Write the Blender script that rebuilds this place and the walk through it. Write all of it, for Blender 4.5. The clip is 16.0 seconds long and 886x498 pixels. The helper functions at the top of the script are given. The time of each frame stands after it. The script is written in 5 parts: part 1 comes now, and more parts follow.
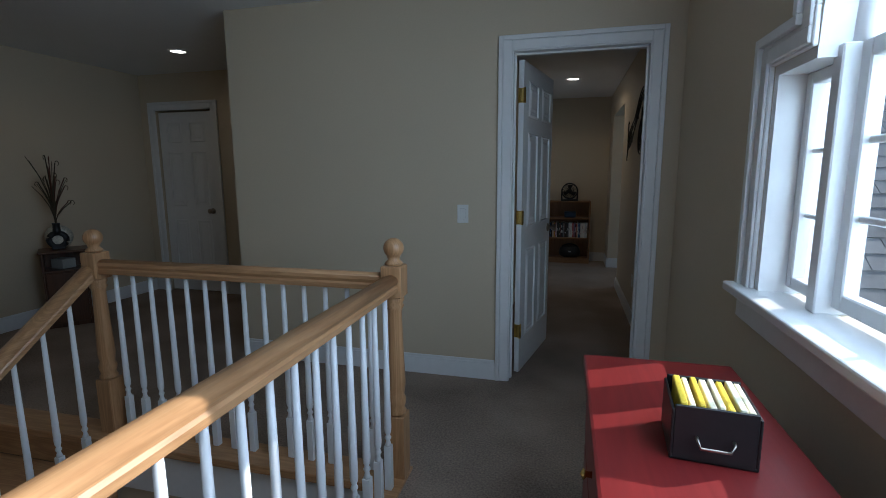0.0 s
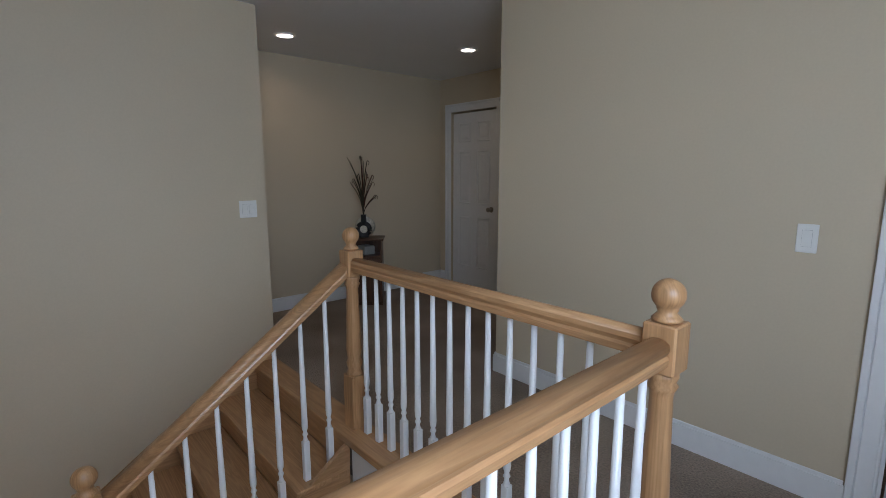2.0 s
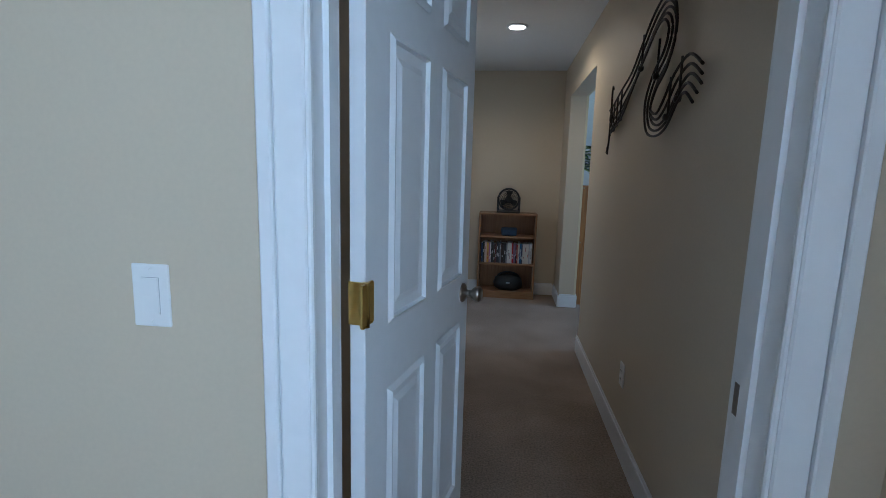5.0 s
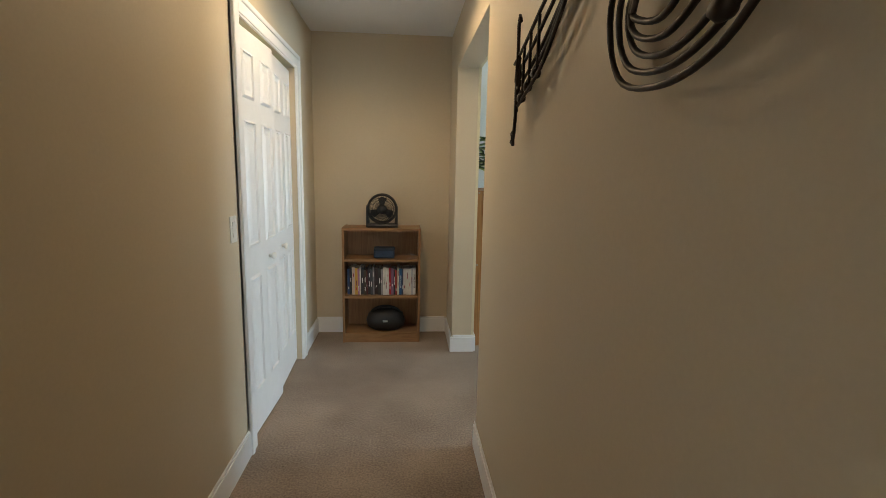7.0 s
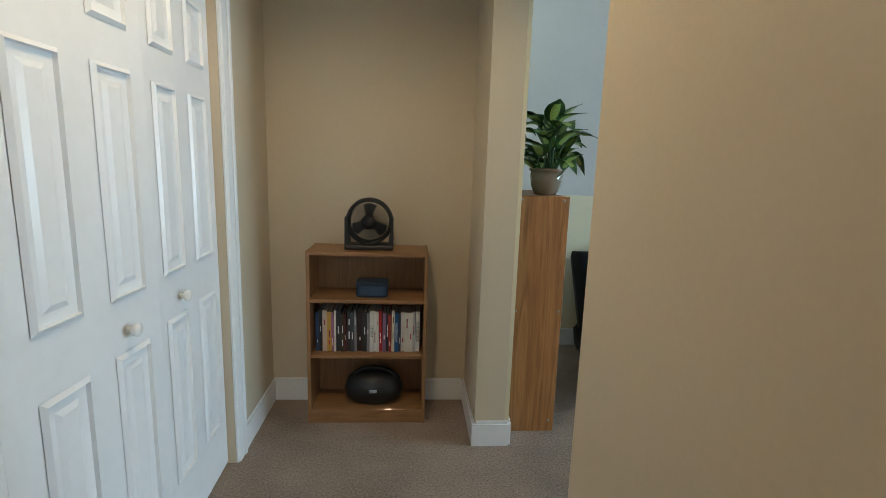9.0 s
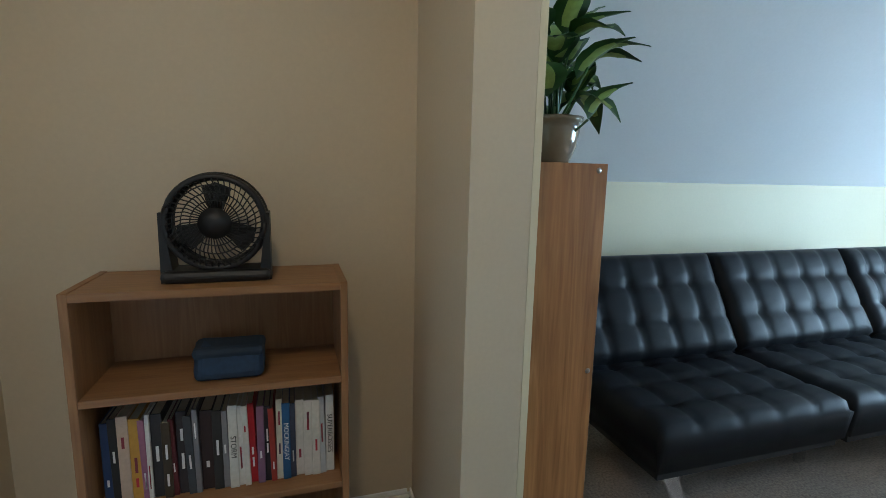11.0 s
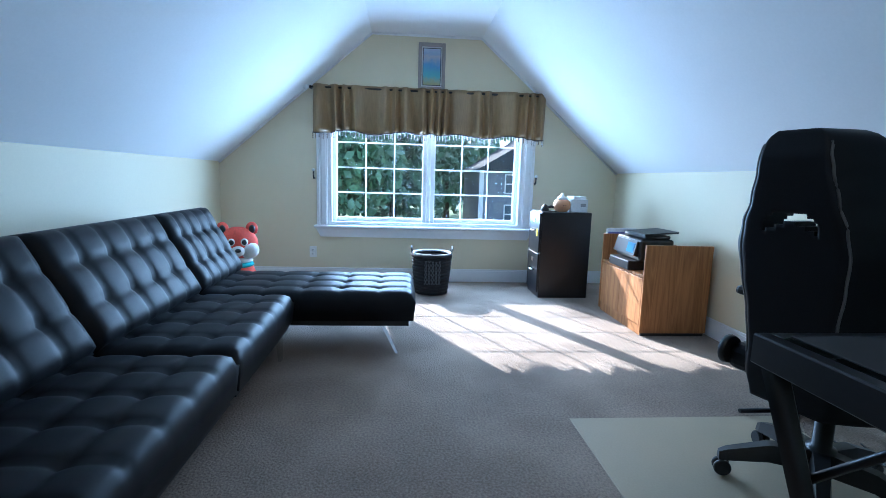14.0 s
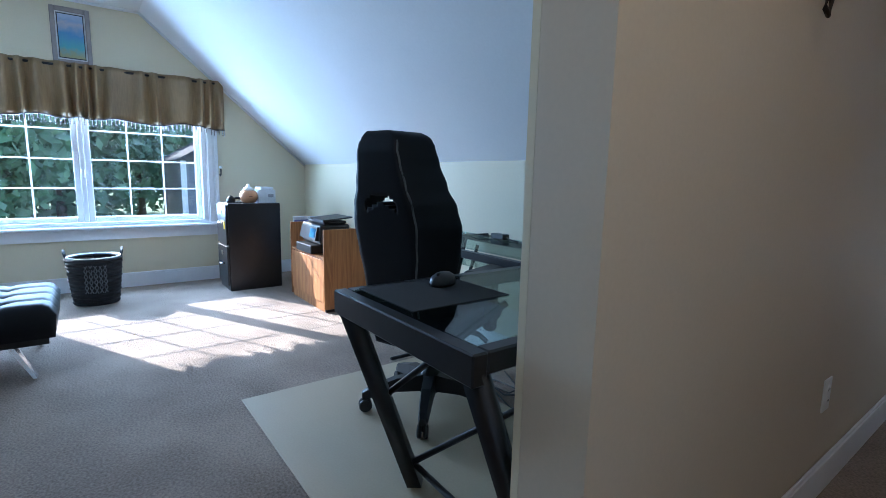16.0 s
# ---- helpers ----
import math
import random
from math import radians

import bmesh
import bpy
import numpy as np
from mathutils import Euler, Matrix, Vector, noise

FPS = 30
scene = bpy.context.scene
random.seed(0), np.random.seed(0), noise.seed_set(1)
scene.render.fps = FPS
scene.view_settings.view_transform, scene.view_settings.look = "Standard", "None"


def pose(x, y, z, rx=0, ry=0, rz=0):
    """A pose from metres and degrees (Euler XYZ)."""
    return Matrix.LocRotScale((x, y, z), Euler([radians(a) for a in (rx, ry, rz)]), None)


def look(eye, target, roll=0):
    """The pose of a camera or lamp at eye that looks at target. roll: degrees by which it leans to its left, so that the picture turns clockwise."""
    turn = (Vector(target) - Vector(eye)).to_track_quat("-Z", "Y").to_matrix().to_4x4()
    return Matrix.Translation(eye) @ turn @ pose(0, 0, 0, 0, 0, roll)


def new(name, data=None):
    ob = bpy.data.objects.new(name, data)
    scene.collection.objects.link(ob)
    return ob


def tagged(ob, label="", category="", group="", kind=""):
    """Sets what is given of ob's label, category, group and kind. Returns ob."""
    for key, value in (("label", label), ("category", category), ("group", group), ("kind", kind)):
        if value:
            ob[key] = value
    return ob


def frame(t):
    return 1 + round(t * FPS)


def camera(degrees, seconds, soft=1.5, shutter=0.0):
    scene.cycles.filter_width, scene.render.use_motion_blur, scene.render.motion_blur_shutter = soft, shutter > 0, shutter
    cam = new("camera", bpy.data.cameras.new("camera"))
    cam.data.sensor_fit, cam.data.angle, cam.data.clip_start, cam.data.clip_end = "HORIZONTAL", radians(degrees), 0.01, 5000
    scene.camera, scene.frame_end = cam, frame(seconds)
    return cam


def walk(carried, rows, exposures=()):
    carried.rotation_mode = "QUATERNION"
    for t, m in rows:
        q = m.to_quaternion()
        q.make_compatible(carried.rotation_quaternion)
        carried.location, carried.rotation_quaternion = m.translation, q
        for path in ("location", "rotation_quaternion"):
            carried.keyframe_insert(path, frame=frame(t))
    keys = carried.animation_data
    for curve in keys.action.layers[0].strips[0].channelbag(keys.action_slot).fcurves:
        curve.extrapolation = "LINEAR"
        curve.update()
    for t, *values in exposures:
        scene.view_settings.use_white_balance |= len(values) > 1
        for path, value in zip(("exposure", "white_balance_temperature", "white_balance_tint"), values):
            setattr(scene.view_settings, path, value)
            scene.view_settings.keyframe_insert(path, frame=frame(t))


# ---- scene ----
cam = camera(85.4, 16.0, soft=0.7)
PATH = [
    (0, (-0.120, 1.312, 1.344), (-0.607, 3.227, 1.033), -0.3),
    (0.5, (-0.239, 1.368, 1.342), (-1.317, 3.025, 1.038), -0.1),
    (1, (-0.285, 1.472, 1.347), (-1.637, 2.913, 1.038), -0.2),
    (1.5, (-0.274, 1.685, 1.368), (-1.730, 3.018, 1.051), -0.2),
    (2, (-0.291, 1.935, 1.351), (-1.767, 3.247, 1.037), 0.0),
    (2.5, (-0.332, 2.197, 1.364), (-1.797, 3.521, 1.050), 0.2),
    (3, (-0.329, 2.450, 1.352), (-1.721, 3.851, 1.035), 0.3),
    (3.5, (-0.259, 2.721, 1.355), (-1.552, 4.216, 1.050), 0.6),
    (4, (-0.207, 2.963, 1.339), (-1.191, 4.678, 1.036), 1.0),
    (4.5, (-0.192, 3.237, 1.357), (-0.757, 5.130, 1.040), 1.7),
    (5, (-0.127, 3.523, 1.319), (-0.364, 5.485, 1.013), 1.5),
    (5.2, (-0.079, 3.655, 1.327), (-0.272, 5.622, 1.022), 1.5),
    (7.3, (0.158, 5.118, 1.373), (0.334, 7.084, 1.052), 1.3),
    (7.5, (0.175, 5.245, 1.367), (0.350, 7.211, 1.043), 1.5),
    (8, (0.163, 5.584, 1.382), (0.330, 7.551, 1.058), 1.8),
    (8.5, (0.154, 5.916, 1.372), (0.296, 7.882, 1.034), 1.8),
    (8.7, (0.155, 6.063, 1.379), (0.286, 8.029, 1.035), 1.9),
    (11, (0.123, 7.478, 1.206), (0.713, 9.363, 0.894), 1.3),
    (11.5, (0.116, 7.650, 1.163), (1.017, 9.405, 0.833), 1.7),
    (12, (0.112, 7.735, 1.151), (1.453, 9.183, 0.824), 1.4),
    (12.5, (0.212, 7.881, 1.108), (1.801, 9.052, 0.786), 1.9),
    (13, (0.304, 7.954, 1.098), (2.132, 8.704, 0.791), 1.9),
    (13.5, (0.342, 7.986, 1.085), (2.299, 8.269, 0.786), 1.9),
    (14, (0.329, 8.032, 1.072), (2.301, 7.866, 0.783), 1.7),
    (14.5, (0.283, 8.039, 1.075), (2.208, 7.580, 0.784), 1.6),
    (15, (0.206, 7.983, 1.059), (2.064, 7.300, 0.774), 1.5),
    (15.5, (0.131, 7.893, 1.068), (1.892, 6.988, 0.779), 1.5),
    (16, (0.044, 7.800, 1.077), (1.625, 6.612, 0.781), 1.3),
]
EXPO = [(0.0, 0.22, 5900, 9), (0.5, 0.5, 6700, 12), (1.0, 1.0, 7900, 17), (1.5, 1.2, 7300, 17), (2.0, 1.22, 6500, 16), (3.0, 1.22, 5600, 11), (4.0, 1.5, 5450, 9),
        (5.2, 1.75, 5350, 8), (7.3, 2.5, 8000, 10), (8.7, 2.4, 7300, 7), (11.0, 2.15, 6300, 5), (12.0, 2.25, 6000, 7), (13.0, 1.95, 5400, 8), (14.5, 1.85, 5250, 10), (16.0, 1.92, 5350, 12)]
walk(cam, [(t, look(eye, target, roll)) for t, eye, target, roll in PATH], EXPO)

# ---- light ----
SUN_DIR = Vector((-1.0, -0.505, -0.65)).normalized()
world = bpy.data.worlds.new("sky")
scene.world = world
world.use_nodes = True
wn = world.node_tree
sky = wn.nodes.new("ShaderNodeTexSky")
sky.sky_type = "NISHITA"
sky.sun_disc = False
sky.sun_elevation = math.asin(-SUN_DIR.z)
sky.sun_rotation = math.atan2(-SUN_DIR.x, -SUN_DIR.y)
bg = wn.nodes["Background"]
bg.inputs["Strength"].default_value = 0.14
wn.links.new(sky.outputs[0], bg.inputs[0])

sun_data = bpy.data.lights.new("sun", "SUN")
sun_data.energy, sun_data.angle, sun_data.color = 5.0, radians(0.5), (1.0, 0.95, 0.86)
sun = new("sun", sun_data)
sun.matrix_world = look((30, 15, 20), Vector((30, 15, 20)) + SUN_DIR)


def area(name, eye, target, w, h, watts, color):
    d = bpy.data.lights.new(name, "AREA")
    d.shape, d.size, d.size_y, d.energy, d.color = "RECTANGLE", w, h, watts, color
    ob = new(name, d)
    ob.matrix_world = look(eye, target)
    return ob


SKY_TINT = (0.50, 0.74, 1.0)
area("gable_window_daylight", (5.48, 7.80, 1.12), (0, 7.80, 0.7), 1.7, 1.2, 52, SKY_TINT)
area("landing_window_daylight", (0.74, 2.05, 1.6), (-2.5, 3.7, 0.2), 1.7, 1.4, 31, (0.66, 0.83, 1.0))


# ---- materials ----
def mat(name, color, rough=0.6, metal=0.0, var=0.12, fine=60.0, coarse=4.0, bump=0.08, stretch=(1, 1, 1), dist=0.004, spec=0.5, piece=0.0, coat=0.0):
    m = bpy.data.materials.new(name)
    m.use_nodes = True
    nt = m.node_tree
    n, l = nt.nodes, nt.links
    b = n["Principled BSDF"]
    tc = n.new("ShaderNodeTexCoord")
    mp = n.new("ShaderNodeMapping")
    mp.inputs["Scale"].default_value = stretch
    l.new(tc.outputs["Object"], mp.inputs[0])
    a = n.new("ShaderNodeTexNoise")
    a.inputs["Scale"].default_value, a.inputs["Detail"].default_value = fine, 4
    c = n.new("ShaderNodeTexNoise")
    c.inputs["Scale"].default_value, c.inputs["Detail"].default_value = coarse, 3
    l.new(mp.outputs[0], a.inputs["Vector"])
    l.new(mp.outputs[0], c.inputs["Vector"])
    add = n.new("ShaderNodeMath")
    add.operation = "ADD"
    l.new(a.outputs[0], add.inputs[0])
    l.new(c.outputs[0], add.inputs[1])
    ramp = n.new("ShaderNodeMapRange")
    ramp.inputs[1].default_value, ramp.inputs[2].default_value = 0.6, 1.4
    ramp.inputs[3].default_value, ramp.inputs[4].default_value = 1 - var, 1 + var
    l.new(add.outputs[0], ramp.inputs[0])
    last = ramp.outputs[0]
    if piece:
        oi = n.new("ShaderNodeObjectInfo")
        pr = n.new("ShaderNodeMapRange")
        pr.inputs[3].default_value, pr.inputs[4].default_value = 1 - piece, 1 + piece
        l.new(oi.outputs["Random"], pr.inputs[0])
        mu = n.new("ShaderNodeMath")
        mu.operation = "MULTIPLY"
        l.new(last, mu.inputs[0])
        l.new(pr.outputs[0], mu.inputs[1])
        last = mu.outputs[0]
    sc = n.new("ShaderNodeVectorMath")
    sc.operation = "SCALE"
    sc.inputs[0].default_value = color
    l.new(last, sc.inputs["Scale"])
    l.new(sc.outputs[0], b.inputs["Base Color"])
    b.inputs["Roughness"].default_value, b.inputs["Metallic"].default_value = rough, metal
    b.inputs["Specular IOR Level"].default_value = spec
    b.inputs["Coat Weight"].default_value = coat
    if bump:
        bp = n.new("ShaderNodeBump")
        bp.inputs["Strength"].default_value, bp.inputs["Distance"].default_value = bump, dist
        l.new(a.outputs[0], bp.inputs["Height"])
        l.new(bp.outputs[0], b.inputs["Normal"])
    return m


def wood(name, color, dark, axis, rough=0.4, grain=14.0, coat=0.2):
    """Grain bands along one axis, with streaks."""
    m = bpy.data.materials.new(name)
    m.use_nodes = True
    n, l = m.node_tree.nodes, m.node_tree.links
    b = n["Principled BSDF"]
    tc = n.new("ShaderNodeTexCoord")
    mp = n.new("ShaderNodeMapping")
    mp.inputs["Scale"].default_value = [0.06 if i == "xyz".index(axis) else 1.0 for i in range(3)]
    l.new(tc.outputs["Object"], mp.inputs[0])
    big = n.new("ShaderNodeTexNoise")
    big.inputs["Scale"].default_value, big.inputs["Detail"].default_value, big.inputs["Distortion"].default_value = grain, 3, 1.2
    fine = n.new("ShaderNodeTexNoise")
    fine.inputs["Scale"].default_value, fine.inputs["Detail"].default_value = grain * 14, 3
    l.new(mp.outputs[0], big.inputs["Vector"])
    l.new(mp.outputs[0], fine.inputs["Vector"])
    band = n.new("ShaderNodeMath")
    band.operation = "PINGPONG"
    band.inputs[1].default_value = 0.09
    l.new(big.outputs[0], band.inputs[0])
    s = n.new("ShaderNodeMath")
    s.operation = "MULTIPLY_ADD"
    s.inputs[1].default_value = 7.0
    l.new(band.outputs[0], s.inputs[0])
    f2 = n.new("ShaderNodeMath")
    f2.operation = "MULTIPLY_ADD"
    f2.inputs[1].default_value, f2.inputs[2].default_value = 0.9, -0.35
    l.new(fine.outputs[0], f2.inputs[0])
    l.new(f2.outputs[0], s.inputs[2])
    mix = n.new("ShaderNodeMix")
    mix.data_type = "RGBA"
    mix.clamp_factor = True
    l.new(s.outputs[0], mix.inputs[0])
    mix.inputs[6].default_value, mix.inputs[7].default_value = (*dark, 1), (*color, 1)
    l.new(mix.outputs[2], b.inputs["Base Color"])
    b.inputs["Roughness"].default_value = rough
    b.inputs["Coat Weight"].default_value = coat
    bp = n.new("ShaderNodeBump")
    bp.inputs["Strength"].default_value, bp.inputs["Distance"].default_value = 0.15, 0.002
    l.new(fine.outputs[0], bp.inputs["Height"])
    l.new(bp.outputs[0], b.inputs["Normal"])
    return m


def emit(name, color, strength):
    m = bpy.data.materials.new(name)
    m.use_nodes = True
    b = m.node_tree.nodes["Principled BSDF"]
    b.inputs["Base Color"].default_value = (*color, 1)
    b.inputs["Emission Color"].default_value = (*color, 1)
    b.inputs["Emission Strength"].default_value = strength
    return m


def glass(name, gloss, tint=(1, 1, 1)):
    m = bpy.data.materials.new(name)
    m.use_nodes = True
    n, l = m.node_tree.nodes, m.node_tree.links
    n.remove(n["Principled BSDF"])
    t, g, x = n.new("ShaderNodeBsdfTransparent"), n.new("ShaderNodeBsdfGlossy"), n.new("ShaderNodeMixShader")
    t.inputs[0].default_value = (*tint, 1)
    g.inputs["Roughness"].default_value = 0.02
    x.inputs[0].default_value = gloss
    l.new(t.outputs[0], x.inputs[1])
    l.new(g.outputs[0], x.inputs[2])
    l.new(x.outputs[0], n["Material Output"].inputs[0])
    return m


WALL = mat("tan_wall_paint", (0.60, 0.51, 0.38), 0.55, var=0.035, fine=90, coarse=1.5, bump=0.05, dist=0.002)
CREAM = mat("cream_wall_paint", (0.70, 0.63, 0.45), 0.6, var=0.03, fine=90, coarse=1.5, bump=0.05, dist=0.002)
CEIL = mat("white_ceiling_paint", (0.78, 0.79, 0.80), 0.8, var=0.03, fine=70, coarse=2, bump=0.06, dist=0.002)
TRIM = mat("white_trim_paint", (0.80, 0.81, 0.82), 0.32, var=0.03, fine=30, coarse=5, bump=0.02)
CARPET = mat("beige_carpet", (0.31, 0.245, 0.20), 0.98, var=0.5, fine=100, coarse=1.8, bump=0.9, dist=0.012, spec=0.1)
OAK_X = wood("oak_x", (0.56, 0.32, 0.155), (0.37, 0.19, 0.085), "x")
OAK_Y = wood("oak_y", (0.56, 0.32, 0.155), (0.37, 0.19, 0.085), "y")
OAK_Z = wood("oak_z", (0.56, 0.32, 0.155), (0.37, 0.19, 0.085), "z")
SHELF_X = wood("shelf_veneer_x", (0.36, 0.185, 0.08), (0.25, 0.12, 0.05), "x", 0.5)
SHELF_Z = wood("shelf_veneer_z", (0.36, 0.185, 0.08), (0.25, 0.12, 0.05), "z", 0.5)
TALL_Z = wood("oak_laminate_z", (0.47, 0.21, 0.07), (0.25, 0.10, 0.03), "z", 0.55, 10, 0.03)
DARKWOOD = wood("dark_walnut_z", (0.12, 0.05, 0.022), (0.06, 0.025, 0.012), "z", 0.4)
CHERRY = wood("red_cherry_y", (0.22, 0.018, 0.017), (0.17, 0.012, 0.012), "y", 0.42, 6, 0.1)
LEATHER = mat("black_faux_leather", (0.009, 0.010, 0.013), 0.46, var=0.25, fine=240, coarse=8, bump=0.12, dist=0.0015, spec=0.14)
BLACK = mat("black_plastic", (0.012, 0.012, 0.013), 0.45, var=0.2, fine=150, coarse=8, bump=0.05)
BLACKMETAL = mat("black_metal", (0.014, 0.014, 0.016), 0.35, 0.3, var=0.2, fine=60, coarse=5, bump=0.03)
CABINET = mat("black_enamel", (0.012, 0.012, 0.014), 0.3, 0.0, var=0.2, fine=40, coarse=3, bump=0.02)
CHROME = mat("chrome", (0.72, 0.72, 0.74), 0.15, 1.0, var=0.05, fine=60, coarse=5, bump=0)
NICKEL = mat("brushed_nickel", (0.34, 0.30, 0.26), 0.3, 1.0, var=0.1, fine=90, coarse=5, bump=0.02)
BRASS = mat("brass", (0.78, 0.55, 0.18), 0.25, 1.0, var=0.15, fine=60, coarse=9, bump=0.02)
IRON = mat("dark_wrought_iron", (0.03, 0.022, 0.018), 0.5, 0.5, var=0.3, fine=90, coarse=9, bump=0.15)
WHITEPLASTIC = mat("white_plastic", (0.78, 0.78, 0.76), 0.35, var=0.02, fine=40, coarse=5, bump=0)
VALANCE = mat("bronze_satin_cloth", (0.29, 0.19, 0.09), 0.42, var=0.22, fine=80, coarse=9, bump=0.2, stretch=(1, 1, 0.15), dist=0.003)
BEAD = mat("dark_beads", (0.05, 0.035, 0.025), 0.3, var=0.3, bump=0)
CRYSTAL = mat("clear_beads", (0.75, 0.78, 0.8), 0.1, var=0.1, bump=0)
LEAF = mat("green_leaf", (0.025, 0.085, 0.02), 0.4, var=0.45, fine=30, coarse=14, bump=0.1, piece=0.3)
LEAFLIGHT = mat("pale_green_vein", (0.26, 0.36, 0.10), 0.45, var=0.4, fine=40, coarse=14, bump=0.1)
CERAMIC = mat("glazed_ceramic", (0.20, 0.16, 0.115), 0.12, var=0.2, fine=20, coarse=8, bump=0.02, coat=0.6)
PANE = glass("window_glass", 0.05)
DESKGLASS = glass("desk_glass", 0.16, (0.72, 0.82, 0.80))
LAMP = emit("lamp_disc", (1.0, 0.93, 0.82), 5.0)
REED = mat("dry_brown_reed", (0.055, 0.042, 0.022), 0.7, var=0.4, fine=40, coarse=20, bump=0.1)
REDREED = mat("red_brown_stalk", (0.09, 0.03, 0.015), 0.7, var=0.3, bump=0.1)
MAT = mat("tan_chair_mat", (0.44, 0.36, 0.25), 0.5, var=0.06, fine=120, coarse=3, bump=0.06)
GRASS = mat("lawn", (0.12, 0.19, 0.085), 0.95, var=0.5, fine=6, coarse=0.3, bump=0.4, dist=0.05)
ROAD = mat("asphalt", (0.14, 0.14, 0.145), 0.9, var=0.15, fine=30, coarse=1, bump=0.2)
BARK = mat("bark", (0.10, 0.075, 0.05), 0.9, var=0.4, fine=20, coarse=3, bump=0.6, stretch=(1, 1, 0.2), dist=0.03)
FOLIAGE = mat("foliage", (0.12, 0.23, 0.12), 0.6, var=0.55, fine=3, coarse=0.6, bump=0)
SIDING = mat("grey_siding", (0.22, 0.23, 0.26), 0.7, var=0.06, fine=20, coarse=1, bump=0.05)
CREAMSIDE = mat("cream_siding", (0.72, 0.68, 0.56), 0.7, var=0.05, fine=20, coarse=1, bump=0.05)
SHINGLE = mat("grey_shingle", (0.22, 0.24, 0.27), 0.95, var=0.4, fine=140, coarse=6, bump=0.6, dist=0.006, piece=0.28)
ROOFDARK = mat("roof_underlay", (0.05, 0.05, 0.055), 0.95, var=0.2, bump=0.2)


def plain(name, c, rough=0.5, var=0.12):
    return mat(name, c, rough, var=var, fine=70, coarse=12, bump=0.04)


# ---- mesh helpers ----
def box(bm, a, b, bevel=0.0, seg=1, m=None):
    r = bmesh.ops.create_cube(bm, size=1.0)
    vs = r["verts"]
    for v in vs:
        v.co = Vector([(a[i] + b[i]) / 2 + v.co[i] * abs(b[i] - a[i]) for i in range(3)])
    if bevel:
        es = list({e for v in vs for e in v.link_edges})
        r2 = bmesh.ops.bevel(bm, geom=es, offset=bevel, segments=seg, affect="EDGES", profile=0.5)
        vs = list({v for v in r2["verts"]} | {v for v in vs if v.is_valid})
    if m is not None:
        bmesh.ops.transform(bm, matrix=m, verts=[v for v in vs if v.is_valid])
    return bm


def B(a, b, bevel=0.0, seg=1):
    return box(bmesh.new(), a, b, bevel, seg)


def lathe(bm, prof, seg=20, o=(0, 0, 0), m=None, sx=1.0, sy=1.0, caps=True):
    rings = []
    for r, z in prof:
        ring = []
        for i in range(seg):
            t = 2 * math.pi * i / seg
            p = Vector((max(r, 1e-4) * math.cos(t) * sx, max(r, 1e-4) * math.sin(t) * sy, z))
            if m is not None:
                p = m @ p
            ring.append(bm.verts.new(p + Vector(o)))
        rings.append(ring)
    for p, q in zip(rings, rings[1:]):
        for i in range(seg):
            f = bm.faces.new((p[i], p[(i + 1) % seg], q[(i + 1) % seg], q[i]))
            f.smooth = True
    if caps:
        bm.faces.new(list(reversed(rings[0])))
        bm.faces.new(rings[-1])
    return bm


def tube(bm, pts, r, seg=8, taper=None):
    pts = [Vector(p) for p in pts]
    rings = []
    for i, p in enumerate(pts):
        d = (pts[min(i + 1, len(pts) - 1)] - pts[max(i - 1, 0)]).normalized()
        u = d.cross(Vector((0, 0, 1)) if abs(d.z) < 0.95 else Vector((1, 0, 0))).normalized()
        w = d.cross(u)
        rr = r if taper is None else r + (taper - r) * i / (len(pts) - 1)
        rings.append([bm.verts.new(p + (u * math.cos(2 * math.pi * k / seg) + w * math.sin(2 * math.pi * k / seg)) * rr) for k in range(seg)])
    for p, q in zip(rings, rings[1:]):
        for i in range(seg):
            bm.faces.new((p[i], p[(i + 1) % seg], q[(i + 1) % seg], q[i])).smooth = True
    bm.faces.new(list(reversed(rings[0])))
    bm.faces.new(rings[-1])
    return bm


def prism(bm, poly, axis, lo, hi):
    """A polygon in the two other axes, drawn out along axis."""
    def at(u, v, w):
        return {"x": (w, u, v), "y": (u, w, v), "z": (u, v, w)}[axis]
    a = [bm.verts.new(at(u, v, lo)) for u, v in poly]
    b = [bm.verts.new(at(u, v, hi)) for u, v in poly]
    bm.faces.new(a)
    bm.faces.new(list(reversed(b)))
    k = len(poly)
    for i in range(k):
        bm.faces.new((a[i], b[i], b[(i + 1) % k], a[(i + 1) % k]))
    bmesh.ops.recalc_face_normals(bm, faces=bm.faces)
    return bm


def obj(name, bm, material, parent=None, label=""):
    bmesh.ops.recalc_face_normals(bm, faces=bm.faces)
    me = bpy.data.meshes.new(name)
    bm.to_mesh(me)
    bm.free()
    me.materials.append(material)
    ob = new(name, me)
    if parent is not None:
        ob.parent = parent
    if label:
        ob["label"] = label
    return ob


def part(name, bm, material, parent, label=""):
    return obj(name, bm, material, parent, label)


def again(ob, loc, rot=(0, 0, 0), parent=None, scale=(1, 1, 1)):
    """The same mesh once more, elsewhere."""
    o = new(ob.name.split(".")[0], ob.data)
    o.parent = parent or ob.parent
    o.location, o.rotation_euler, o.scale = loc, rot, scale
    return o


def thing(name, loc, label, category, group="", rz=0.0):
    e = new(name)
    e.empty_display_size = 0.1
    e.location, e.rotation_euler = loc, (0, 0, radians(rz))
    return tagged(e, label, category, group)


def struct(name, bm, material, label, category, parent=None):
    ob = obj(name, bm, material, parent)
    return tagged(ob, label, category, "", "structure")


